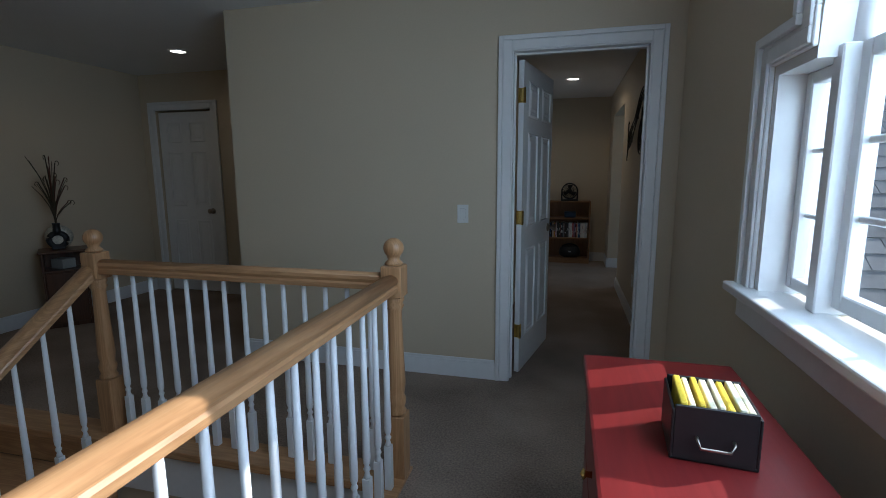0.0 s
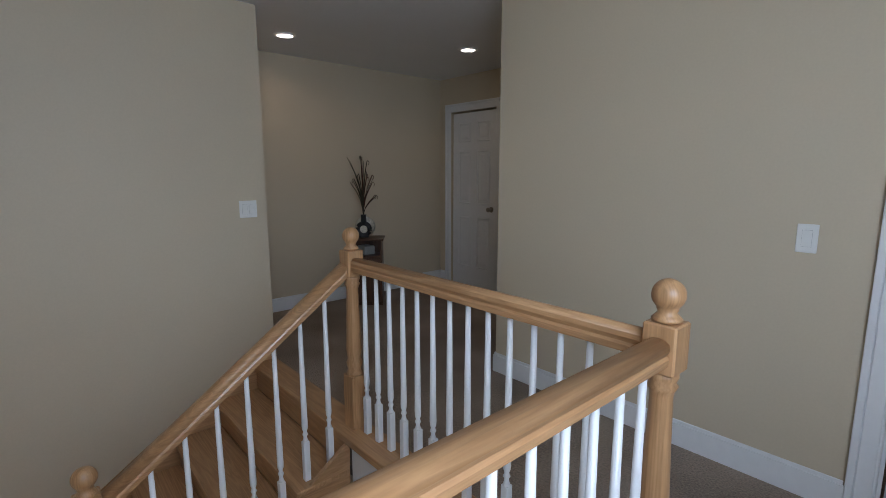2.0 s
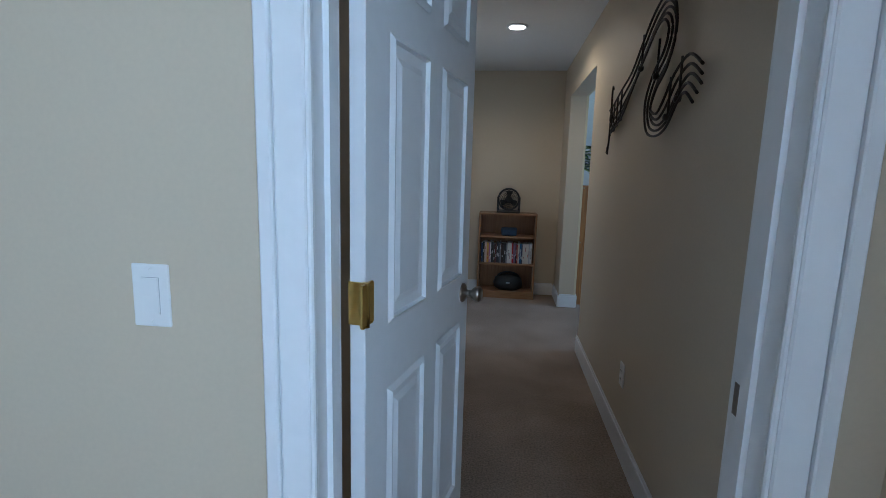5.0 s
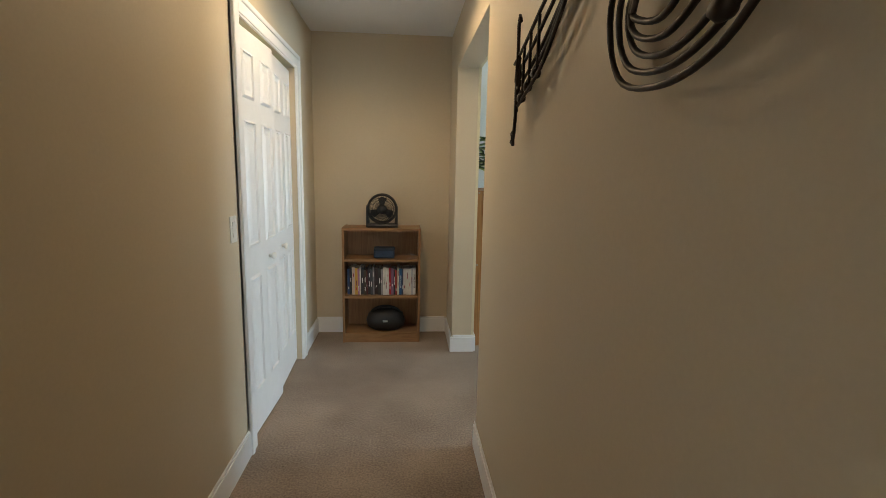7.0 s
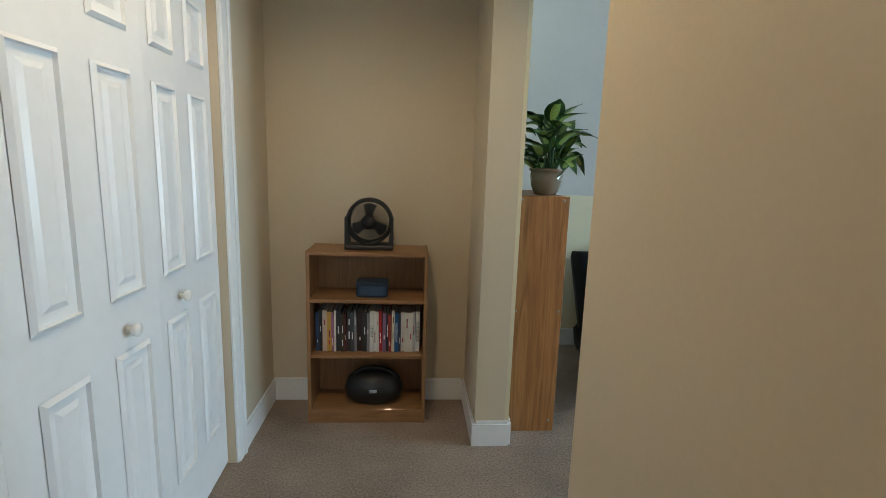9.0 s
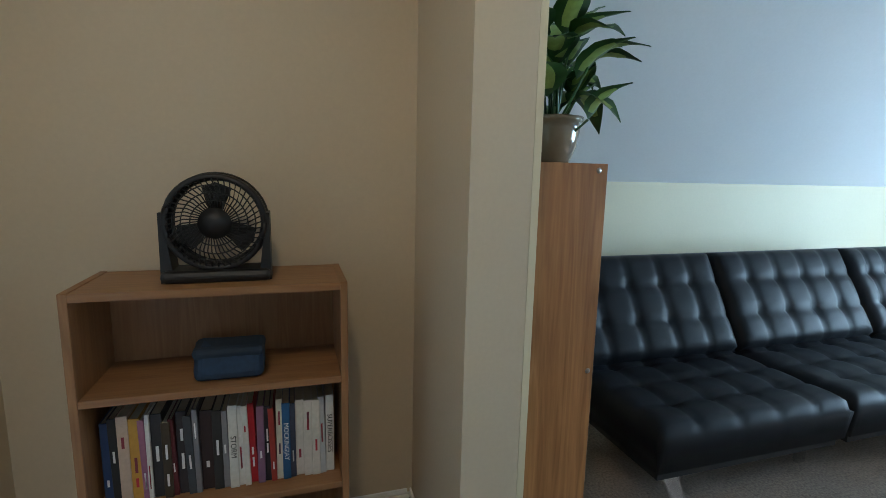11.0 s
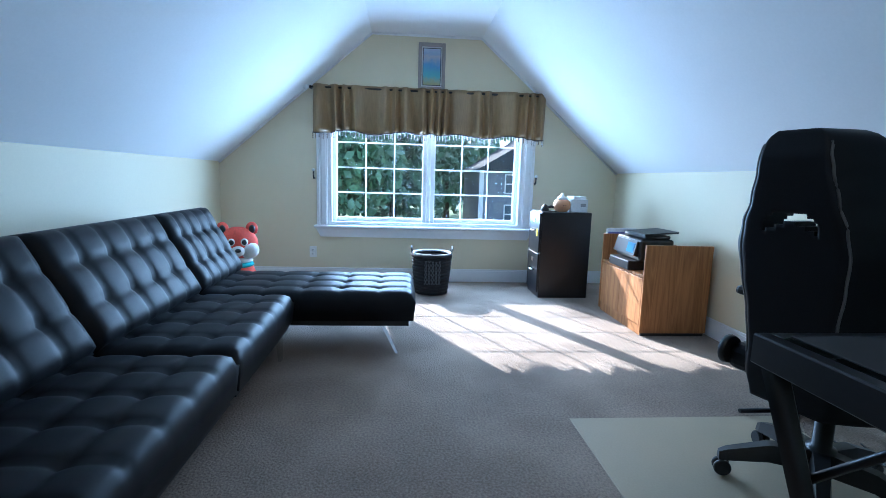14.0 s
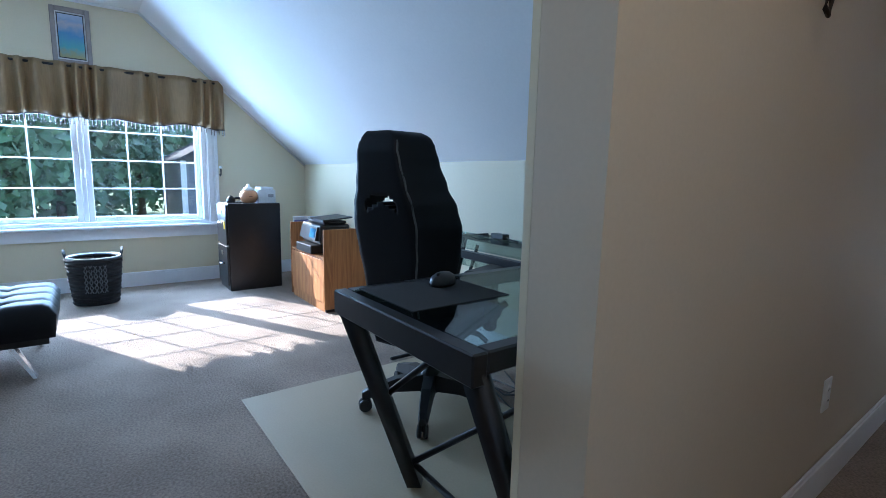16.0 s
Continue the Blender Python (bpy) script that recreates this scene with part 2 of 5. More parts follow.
def wall_boxes(bm, axis, lo, hi, a0, a1, z0, z1, holes):
    """A wall across axis between lo and hi, from a0 to a1, with rectangular holes (b0, b1, h0, h1)."""
    cuts = sorted({a0, a1, *[h[0] for h in holes], *[h[1] for h in holes]})
    for p, q in zip(cuts, cuts[1:]):
        spans = [(z0, z1)]
        for b0, b1, h0, h1 in holes:
            if b0 <= p and q <= b1:
                spans = [s for (u, v) in spans for s in ((u, min(v, h0)), (max(u, h1), v)) if s[1] - s[0] > 1e-4]
        for u, v in spans:
            if axis == "x":
                box(bm, (lo, p, u), (hi, q, v))
            else:
                box(bm, (p, lo, u), (q, hi, v))
    return bm

# ---- structure ----
H = 2.44
HX0, HX1 = -0.62, 0.49          # hall side walls
DY = 4.30                       # wall with the open door
DX0, DX1, DH = -0.44, 0.31, 2.05
OY0, OY1, OZ = 7.155, 8.467, 2.11           # opening from hall to room
HY = 8.95                       # hall end wall
GX = 5.29                      # gable wall
KY0, KY1, KZ = 5.802, 9.852, 1.18
AY0, AY1, AZ = 7.286, 8.37, 2.46
WZ0, WZ1, WY0, WY1 = 0.575, 1.75, 6.80, 8.80   # gable window
LZ0, LY0, LY1 = 0.965, 1.00, 3.05              # landing window
LM0, LM1, LZS, LZT = 1.25, 2.79, 1.66, 2.36

fl = bmesh.new()
for a, b in (((-0.86, -1.6, -0.25), (0.60, 3.13, 0)), ((-4.9, 3.13, -0.25), (0.60, DY, 0)), ((-4.9, DY, -0.25), (-2.3, 6.05, 0)),
             ((-0.78, DY, -0.25), (0.60, 9.1, 0)), ((0.60, 5.7, -0.25), (GX + 0.1, 10.0, 0))):
    box(fl, a, b)
struct("floor", fl, CARPET, "beige cut-pile carpet with vacuum marks", "floor")

bm = wall_boxes(bmesh.new(), "y", DY, DY + 0.12, -2.405, HX1, 0, H, [(DX0 - 0.02, DX1 + 0.02, 0, DH + 0.02)])
struct("wall_north", bm, WALL, "tan painted wall with a doorway to the hall", "wall")
bm = wall_boxes(bmesh.new(), "x", 0.49, 0.63, -1.6, DY + 0.12, 0, H, [(LY0, LY1, LZ0, LZS), (LM0, LM1, LZ0, LZT)])
struct("wall_east", bm, WALL, "tan painted landing wall with a large window", "wall")
bm = wall_boxes(bmesh.new(), "x", HX1, 0.64, DY + 0.12, HY, 0, H, [(OY0, OY1, 0, OZ)])
struct("wall_hall_east", bm, WALL, "tan painted hall wall with an opening to the room", "wall")
bm = wall_boxes(bmesh.new(), "x", HX0 - 0.12, HX0, DY + 0.12, HY, 0, H, [(7.215, 8.335, 0, 2.04)])
struct("wall_hall_west", bm, WALL, "tan painted hall wall with a closet opening", "wall")
struct("wall_hall_end", B((HX0 - 0.12, HY, 0), (0.64, HY + 0.12, H)), WALL, "tan painted end wall of the hall", "wall")
struct("wall_closet", B((-1.3, 7.1, 0), (-1.25, 8.5, H)), WALL, "tan back wall of the closet", "wall")
struct("wall_stairs", B((-3.75, -1.6, -2.75), (-3.63, 3.25, H)), WALL, "tan painted wall beside the stairs", "wall")
struct("wall_loft_south", B((-4.92, 3.13, 0), (-3.75, 3.25, H)), WALL, "tan painted return wall of the loft", "wall")
struct("wall_loft_west", B((-4.92, 3.25, 0), (-4.80, 6.05, H)), WALL, "tan painted loft wall behind the stand", "wall")
bm = wall_boxes(bmesh.new(), "y", 5.90, 6.02, -4.80, -2.285, 0, H, [(-4.60, -3.88, 0, 2.05)])
struct("wall_loft_north", bm, WALL, "tan painted loft wall with a closed door", "wall")
struct("wall_behind_loft_door", B((-4.75, 6.03, 0), (-3.75, 6.10, H)), WALL, "plain wall closing the space behind the loft door", "wall")
struct("wall_loft_east", B((-2.405, DY + 0.12, 0), (-2.285, 5.90, H)), WALL, "tan painted side wall of the loft", "wall")
struct("wall_south", B((-3.63, -1.72, -2.75), (0.63, -1.6, H)), WALL, "tan painted wall behind the landing", "wall")
struct("wall_stairwell_north", B((-3.63, 3.13, -2.75), (-0.86, 3.2, -0.25)), WALL, "tan wall under the landing edge", "wall")
struct("wall_stairwell_east", B((-0.86, -1.6, -2.75), (-0.80, 3.13, -0.25)), WALL, "tan wall below the landing", "wall")
struct("floor_lower", B((-3.9, -1.8, -2.85), (-0.8, 3.3, -2.75)), OAK_Y, "oak floor of the storey below", "floor")

cl = bmesh.new()
for a, b in (((-4.9, -1.75, H), (0.64, DY + 0.12, H + 0.12)), ((-4.9, DY + 0.12, H), (-2.24, 6.05, H + 0.12)), ((-1.35, DY + 0.12, H), (0.64, 9.1, H + 0.12))):
    box(cl, a, b)
struct("ceiling", cl, CEIL, "smooth white ceiling", "ceiling")

prof = [(KY0, KZ), (AY0, AZ), (AY1, AZ), (KY1, KZ), (KY1 + 0.25, KZ), (AY1 + 0.1, AZ + 0.15), (AY0 - 0.1, AZ + 0.15), (KY0 - 0.25, KZ)]
struct("ceiling_room", prism(bmesh.new(), prof, "x", 0.62, GX + 0.12), CEIL, "white ceiling sloping down to low side walls", "ceiling")
struct("wall_room_south", B((0.62, KY0 - 0.1, 0), (GX + 0.12, KY0, KZ)), CREAM, "low cream wall behind the desk", "wall")
struct("wall_room_north", B((0.62, KY1, 0), (GX + 0.12, KY1 + 0.1, KZ)), CREAM, "low cream wall behind the sofa", "wall")
struct("wall_room_west", wall_boxes(bmesh.new(), "x", 0.641, 0.66, KY0 - 0.1, KY1 + 0.1, 0, 2.5, [(OY0, OY1, 0, OZ)]), CREAM, "cream wall around the room opening", "wall")
bm = wall_boxes(bmesh.new(), "x", GX, GX + 0.16, KY0 - 0.1, KY1 + 0.1, 0, 2.6, [(WY0, WY1, WZ0, WZ1)])
struct("wall_gable", bm, CREAM, "cream gable wall with a wide window", "wall")
# narrow bead where slopes meet the gable
bm = bmesh.new()
for (y0, z0), (y1, z1) in (((KY0, KZ), (AY0, AZ)), ((AY0, AZ), (AY1, AZ)), ((AY1, AZ), (KY1, KZ))):
    tube(bm, [(GX - 0.004, y0, z0 - 0.005), (GX - 0.004, y1, z1 - 0.005)], 0.016, 6)
struct("trim_gable", bm, CEIL, "white bead along the sloped ceiling", "trim")


def baseboard(name, runs):
    """Runs of (x0, y0, x1, y1, side): a board with a rounded top, standing proud of a wall."""
    bm = bmesh.new()
    for x0, y0, x1, y1 in runs:
        box(bm, (x0, y0, 0), (x1, y1, 0.115))
        ins = 0.004
        box(bm, (x0 + ins, y0 + ins, 0.115), (x1 - ins, y1 - ins, 0.135), 0.003)
    struct(name, bm, TRIM, "white painted baseboard", "baseboard")


T = 0.014
baseboard("baseboard_landing", [(-2.405 - T, DY - T, DX0 - 0.09, DY), (DX1 + 0.09, DY - T, HX1, DY), (HX1 - T, -1.6, HX1, DY - T), (-2.405 - T, DY, -2.405, 5.90)])
baseboard("baseboard_loft", [(-4.80, 3.25, -4.80 + T, 5.90), (-4.80 + T, 5.90 - T, -4.69, 5.90), (-3.79, 5.90 - T, -2.405, 5.90)])
baseboard("baseboard_hall", [(HX1 - T, DY + 0.12, HX1, OY0 + T), (HX1, OY0, 0.66, OY0 + T), (HX1 - T, OY1 - T, HX1, HY), (HX1, OY1 - T, 0.66, OY1), (HX0, HY - T, HX1 - T, HY),
                             (HX0, DY + 0.12, HX0 + T, 7.125), (HX0, 8.425, HX0 + T, HY - T)])
baseboard("baseboard_room", [(0.66, KY0, GX, KY0 + T), (0.66, KY1 - T, GX, KY1), (GX - T, KY0 + T, GX, KY1 - T), (0.66, OY1, 0.674, KY1)])


def casing(name, axis, face, sgn, a0, a1, top, w=0.09, label="white moulded door casing"):
    """Moulded trim on a wall face around an opening."""
    bm = bmesh.new()
    for k, (i, o, d) in enumerate(((0.0, w, 0.012), (0.008, w - 0.028, 0.018), (w - 0.026, w, 0.024))):
        f0, f1 = sorted((face, face + sgn * d))
        for p, q, u, v in ((a0 - o, a0 - i, 0, top + o), (a1 + i, a1 + o, 0, top + o), (a0 - i, a1 + i, top + i, top + o)):
            if axis == "y":
                box(bm, (p, f0, u), (q, f1, v), 0.003)
            else:
                box(bm, (f0, p, u), (f1, q, v), 0.003)
    struct(name, bm, TRIM, label, "trim")


casing("trim_door_landing", "y", DY, -1, DX0, DX1, DH)
casing("trim_door_hall", "y", DY + 0.12, 1, DX0, DX1, DH, 0.07)
casing("trim_closet", "x", HX0, 1, 7.215, 8.335, 2.04)
casing("trim_loft_door", "y", 5.90, -1, -4.60, -3.88, 2.05)
bm = bmesh.new()
box(bm, (DX0 - 0.02, DY - 0.002, 0), (DX0, DY + 0.122, DH))
box(bm, (DX1, DY - 0.002, 0), (DX1 + 0.02, DY + 0.122, DH))
box(bm, (DX0 - 0.02, DY - 0.002, DH), (DX1 + 0.02, DY + 0.122, DH + 0.02))
box(bm, (DX0, DY + 0.045, 0), (DX0 + 0.011, DY + 0.075, DH))
box(bm, (DX1 - 0.011, DY + 0.045, 0), (DX1, DY + 0.075, DH))
box(bm, (DX0, DY + 0.045, DH - 0.011), (DX1, DY + 0.075, DH))
struct("door_jamb", bm, TRIM, "white door jamb with stop", "trim")


# ---- doors ----
def panel_mesh(w, h):
    """Raised panel in a sunk, bevelled field."""
    bm = bmesh.new()
    rings = []
    for ins, d in ((0, 0.0015), (0.012, 0.010), (0.016, -0.004), (0.030, -0.004), (0.055, 0.005)):
        rings.append([bm.verts.new((x, d, z)) for x, z in ((ins, ins), (w - ins, ins), (w - ins, h - ins), (ins, h - ins))])
    for p, q in zip(rings, rings[1:]):
        for i in range(4):
            bm.faces.new((p[i], p[(i + 1) % 4], q[(i + 1) % 4], q[i]))
    bm.faces.new(rings[-1])
    return bm


def panel_door(th, w, h, t=0.035, knob="knob", margin=0.10):
    """A six-panel leaf in local x (width) and z, centred on y = 0, under the thing th."""
    part("leaf", B((0, -t / 2, 0.012), (w, t / 2, h), 0.002), TRIM, th)
    mid = 0.10
    pw = (w - 2 * margin - mid) / 2
    rows = ((0.24, 0.60), (0.99, 0.61), (1.70, 0.22))
    for z, ph in rows:
        me = None
        for side in (1, -1):
            for k in range(2):
                x = margin + k * (pw + mid)
                if me is None:
                    me = part("panel", panel_mesh(pw, ph), TRIM, th)
                    o = me
                else:
                    o = again(me, (0, 0, 0), parent=th)
                o.location = (x, t / 2 + 0.0005, z) if side > 0 else (x + pw, -t / 2 - 0.0005, z)
                o.rotation_euler = (0, 0, 0) if side > 0 else (0, 0, math.pi)
    return th


def knob_part(th, x, z, side, t=0.035, m=NICKEL):
    bm = bmesh.new()
    rot = Matrix.Rotation(-math.pi / 2 * side, 3, "X")
    lathe(bm, [(0.032, 0), (0.032, 0.005), (0.026, 0.010), (0.012, 0.014), (0.011, 0.030), (0.020, 0.038), (0.026, 0.050), (0.026, 0.060), (0.020, 0.066), (0.0, 0.067)], 18, (x, side * t / 2, z), rot)
    return part("doorknob", bm, m, th, "brushed metal doorknob")


d1 = thing("door_1", (DX0 + 0.034, DY + 0.128, 0), "open white six-panel door with brass hinges", "door", rz=78)
d1["kind"] = "structure"
panel_door(d1, 0.745, 2.03)
knob_part(d1, 0.68, 0.93, 1)
knob_part(d1, 0.68, 0.93, -1)
part("latch", B((0.742, -0.012, 0.90), (0.7475, 0.012, 0.96)), NICKEL, d1)
hb = bmesh.new()
lathe(hb, [(0.007, -0.046), (0.007, 0.046)], 10, (-0.004, -0.022, 0))
box(hb, (-0.004, -0.018, -0.044), (0.0005, 0.018, 0.044))
box(hb, (-0.03, -0.0265, -0.044), (-0.004, -0.0235, 0.044), 0.004)
box(hb, (-0.001, -0.0205, -0.044), (0.030, -0.0175, 0.044), 0.004)
for z in (-0.03, 0, 0.03):
    lathe(hb, [(0.004, 0), (0.003, 0.002)], 8, (0.015, -0.0205, z), Matrix.Rotation(math.pi / 2, 3, "X"))
hinge = part("hinge", hb, BRASS, d1, "polished brass hinge")
hinge.location = (0, 0, 1.06)
again(hinge, (0, 0, 1.82))
again(hinge, (0, 0, 0.30))
tagged(obj("strike_plate", B((DX1 - 0.0015, DY + 0.085, 0.90), (DX1 + 0.001, DY + 0.112, 0.96)), NICKEL), "dark metal strike plate in the jamb", "strike plate")

d2 = thing("door_2", (-4.59, 5.94, 0), "closed white six-panel door in the loft", "door")
d2["kind"] = "structure"
panel_door(d2, 0.70, 2.03)
knob_part(d2, 0.63, 0.94, -1)

bf = thing("closet_door", (HX0 - 0.03, 7.218, 0), "white folding closet door with round knobs", "closet door", rz=90)
for k, (x, a) in enumerate(((0.0, -2.0), (0.558, 2.0))):
    leaf = thing("door_leaf", (x, 0, 0), "", "")
    for key in ("label", "category"):
        if key in leaf:
            del leaf[key]
    leaf.parent = bf
    leaf.rotation_euler = (0, 0, radians(a))
    panel_door(leaf, 0.554, 2.02, 0.03, margin=0.07)
    bmk = bmesh.new()
    lathe(bmk, [(0.009, 0), (0.008, 0.012), (0.018, 0.02), (0.02, 0.03), (0.012, 0.037), (0, 0.038)], 14, (0.385 if k == 0 else 0.174, -0.016, 0.90), Matrix.Rotation(math.pi / 2, 3, "X"))
    part("knob", bmk, WHITEPLASTIC, leaf, "small round white knob")


# ---- windows ----
def sash(win, x, y0, y1, z0, z1, cols, rows, fr=0.045, bar=0.014):
    """One sash in the plane x, with frame, panes and glazing bars."""
    bm = bmesh.new()
    for a, b in (((y0, z0), (y0 + fr, z1)), ((y1 - fr, z0), (y1, z1)), ((y0 + fr, z0), (y1 - fr, z0 + fr)), ((y0 + fr, z1 - fr), (y1 - fr, z1))):
        box(bm, (x - 0.02, a[0], a[1]), (x + 0.02, b[0], b[1]), 0.004)
    part("sash_frame", bm, TRIM, win)
    gy, gz = (y1 - y0 - 2 * fr) / cols, (z1 - z0 - 2 * fr) / rows
    for i in range(1, cols):
        y = y0 + fr + i * gy
        part("glazing_bar", B((x - 0.005, y - bar / 2, z0 + fr), (x + 0.005, y + bar / 2, z1 - fr), 0.004), TRIM, win)
    for j in range(1, rows):
        z = z0 + fr + j * gz
        part("glazing_bar", B((x - 0.0045, y0 + fr, z - bar / 2), (x + 0.0045, y1 - fr, z + bar / 2), 0.004), TRIM, win)
    p = part("pane", B((x - 0.002, y0 + fr, z0 + fr), (x + 0.002, y1 - fr, z1 - fr)), PANE, win)
    p.visible_shadow = False


w1 = tagged(thing("window_1", (0, 0, 0), "white double window with grilles, view of trees", "window"), kind="structure")
for a, b in (((WY0, WZ0), (WY0 + 0.04, WZ1)), ((WY1 - 0.04, WZ0), (WY1, WZ1)), ((WY0 + 0.04, WZ0), (WY1 - 0.04, WZ0 + 0.035)), ((WY0 + 0.04, WZ1 - 0.04), (WY1 - 0.04, WZ1))):
    part("jamb", B((GX - 0.002, a[0], a[1]), (GX + 0.155, b[0], b[1])), TRIM, w1)
WM = 7.78
part("mullion", B((GX + 0.04, WM - 0.02, WZ0 + 0.035), (GX + 0.13, WM + 0.02, WZ1 - 0.04), 0.004), TRIM, w1)
sash(w1, GX + 0.085, WY0 + 0.04, WM - 0.02, WZ0 + 0.035, WZ1 - 0.04, 3, 4)
sash(w1, GX + 0.085, WM + 0.02, WY1 - 0.04, WZ0 + 0.035, WZ1 - 0.04, 3, 4)
bm = bmesh.new()
for i, o, d in ((0, 0.105, 0.013), (0.012, 0.06, 0.02), (0.075, 0.105, 0.028)):
    box(bm, (GX - d, WY0 - o, WZ0), (GX, WY0 - i, WZ1 + o), 0.003)
    box(bm, (GX - d, WY1 + i, WZ0), (GX, WY1 + o, WZ1 + o), 0.003)
    box(bm, (GX - d, WY0 - i, WZ1 + i), (GX, WY1 + i, WZ1 + o), 0.003)
part("window_casing", bm, TRIM, w1)
part("window_sill", B((GX - 0.06, WY0 - 0.13, WZ0 - 0.028), (GX + 0.05, WY1 + 0.13, WZ0 - 0.0005), 0.008, 2), TRIM, w1)
part("apron", prism(bmesh.new(), [(WY0 - 0.12, WZ0 - 0.029), (WY1 + 0.12, WZ0 - 0.029), (WY1 + 0.07, WZ0 - 0.12), (WY0 - 0.07, WZ0 - 0.12)], "x", GX - 0.02, GX - 0.001), TRIM, w1)
part("sash_lock", B((GX + 0.03, WM - 0.012, 1.0), (GX + 0.045, WM + 0.012, 1.07), 0.004), TRIM, w1)

w2 = tagged(thing("window_2", (0, 0, 0), "tall white landing window with side lights and arched top", "window"), kind="structure")
X2 = 0.585
bm = wall_boxes(bmesh.new(), "x", 0.49, 0.63, LY0, LY1, LZ0, LZS, [(LY0 + 0.03, LY1 - 0.03, LZ0, LZS - 0.03), (LM0, LM1, LZ0, LZS)])
part("jamb", bm, TRIM, w2)
sash(w2, X2, LM1 + 0.025, LY1 - 0.03, LZ0 + 0.02, LZS - 0.03, 1, 3, 0.035)
sash(w2, X2, LY0 + 0.03, LM0 - 0.025, LZ0 + 0.02, LZS - 0.03, 1, 3, 0.035)
sash(w2, X2 + 0.01, LM0 + 0.02, LM1 - 0.02, LZ0 + 0.02, LZS + 0.0, 6, 3, 0.045, 0.02)
for y in (LM0, LM1):
    part("mullion", B((0.535, y - 0.024, LZ0), (0.625, y + 0.024, LZS + 0.0), 0.004), TRIM, w2)
# arched head over the middle light
cy, R2, Rz = (LM0 + LM1) / 2, (LM1 - LM0) / 2, LZT - LZS
arc = [(cy - R2 * math.cos(math.pi * k / 24), LZS + Rz * math.sin(math.pi * k / 24)) for k in range(25)]
sp = bmesh.new()
for k in range(24):
    (y0, z0), (y1, z1) = arc[k], arc[k + 1]
    prism(sp, [(y0, z0), (y1, z1), (y1, LZT + 0.001), (y0, LZT + 0.001)], "x", 0.4905, 0.629)
part("arch_surround", sp, TRIM, w2)
fr = bmesh.new()
tube(fr, [(X2 + 0.01, y, z) for y, z in arc], 0.032, 8)
part("arch_frame", fr, TRIM, w2)
for k in (6, 12, 18):
    y, z = arc[k]
    mid = (cy + (y - cy) * 0.45 + (0.10 if k != 12 else 0) * (1 if k == 6 else -1), LZS + (z - LZS) * 0.55)
    g = bmesh.new()
    tube(g, [(X2 + 0.01, cy + (y - cy) * 0.5, LZS), (X2 + 0.01, mid[0], mid[1]), (X2 + 0.01, y, z)], 0.011, 6)
    part("glazing_bar", g, TRIM, w2)
pa = part("pane", prism(bmesh.new(), arc, "x", X2 + 0.008, X2 + 0.012), PANE, w2)
pa.visible_shadow = False
bm = bmesh.new()
for i, o, d in ((0, 0.10, 0.014), (0.01, 0.055, 0.022), (0.07, 0.10, 0.03)):
    f = 0.49 - d
    box(bm, (f, LY1 + i, LZ0), (0.49, LY1 + o, LZS + o), 0.003)
    box(bm, (f, LY0 - o, LZ0), (0.49, LY0 - i, LZS + o), 0.003)
    box(bm, (f, LM1 + i, LZS + i), (0.49, LY1 + i, LZS + o), 0.003)
    box(bm, (f, LY0 - i, LZS + i), (0.49, LM0 - i, LZS + o), 0.003)
    for y0, y1 in ((LM1 + i, LM1 + o), (LM0 - o, LM0 - i)):
        box(bm, (f, y0, LZS + o), (0.49, y1, LZT), 0.003)
part("window_casing", bm, TRIM, w2)
part("window_sill", B((0.43, LY0 - 0.12, LZ0 - 0.03), (0.60, LY1 + 0.12, LZ0 + 0.0005), 0.006, 2), TRIM, w2)
part("apron", B((0.472, LY0 - 0.10, LZ0 - 0.12), (0.489, LY1 + 0.10, LZ0 - 0.031), 0.006), TRIM, w2)


# ---- stairs and balustrade ----
RX_A, RX_B, RY = -2.40, -0.81, 3.185
st = tagged(thing("stairs", (0, 0, 0), "oak stairs going down beside the wall", "stairs"), kind="structure")
RISE, RUN = 0.18, 0.265
NS = 9
tread = part("tread", B((-3.61, -RUN - 0.03, -0.032), (-2.33, 0.0, 0), 0.008, 2), OAK_X, st)
riser = part("riser", B((-3.61, -0.0, -RISE), (-2.36, 0.018, -0.033)), OAK_X, st)
tread.location, riser.location = (0, 3.10, -RISE), (0, 3.10 - 0.0, 0)
for i in range(1, NS):
    again(tread, (0, 3.10 - i * RUN, -RISE * (i + 1)))
    again(riser, (0, 3.10 - i * RUN, -RISE * i))
sk = [(3.24, 0.135), (3.24, -0.20), (0.70, -2.0), (0.70, -1.53), (3.12, 0.135)]
part("skirt_board", prism(bmesh.new(), sk, "x", -3.629, -3.608), OAK_Y, st)
part("stringer", prism(bmesh.new(), [(3.10, -0.03), (3.10, -0.50), (0.70, -2.13), (0.70, -1.66)], "x", -2.36, -2.335), OAK_Y, st)
struct("trim_landing_nosing", box(B((-3.625, 3.075, -0.03), (-0.80, 3.25, 0.012), 0.006, 2), (-0.90, -1.6, -0.03), (-0.76, 3.25, 0.011), 0.006, 2), OAK_X, "oak edge board around the stairwell", "trim")
struct("trim_fascia", box(B((-2.33, 3.112, -0.26), (-0.86, 3.129, -0.031)), (-0.875, -1.6, -0.26), (-0.861, 3.11, -0.031)), TRIM, "white fascia around the stairwell", "trim")

bal = thing("balustrade", (RX_B, RY, 0), "oak balustrade with white turned balusters and ball newels", "balustrade")


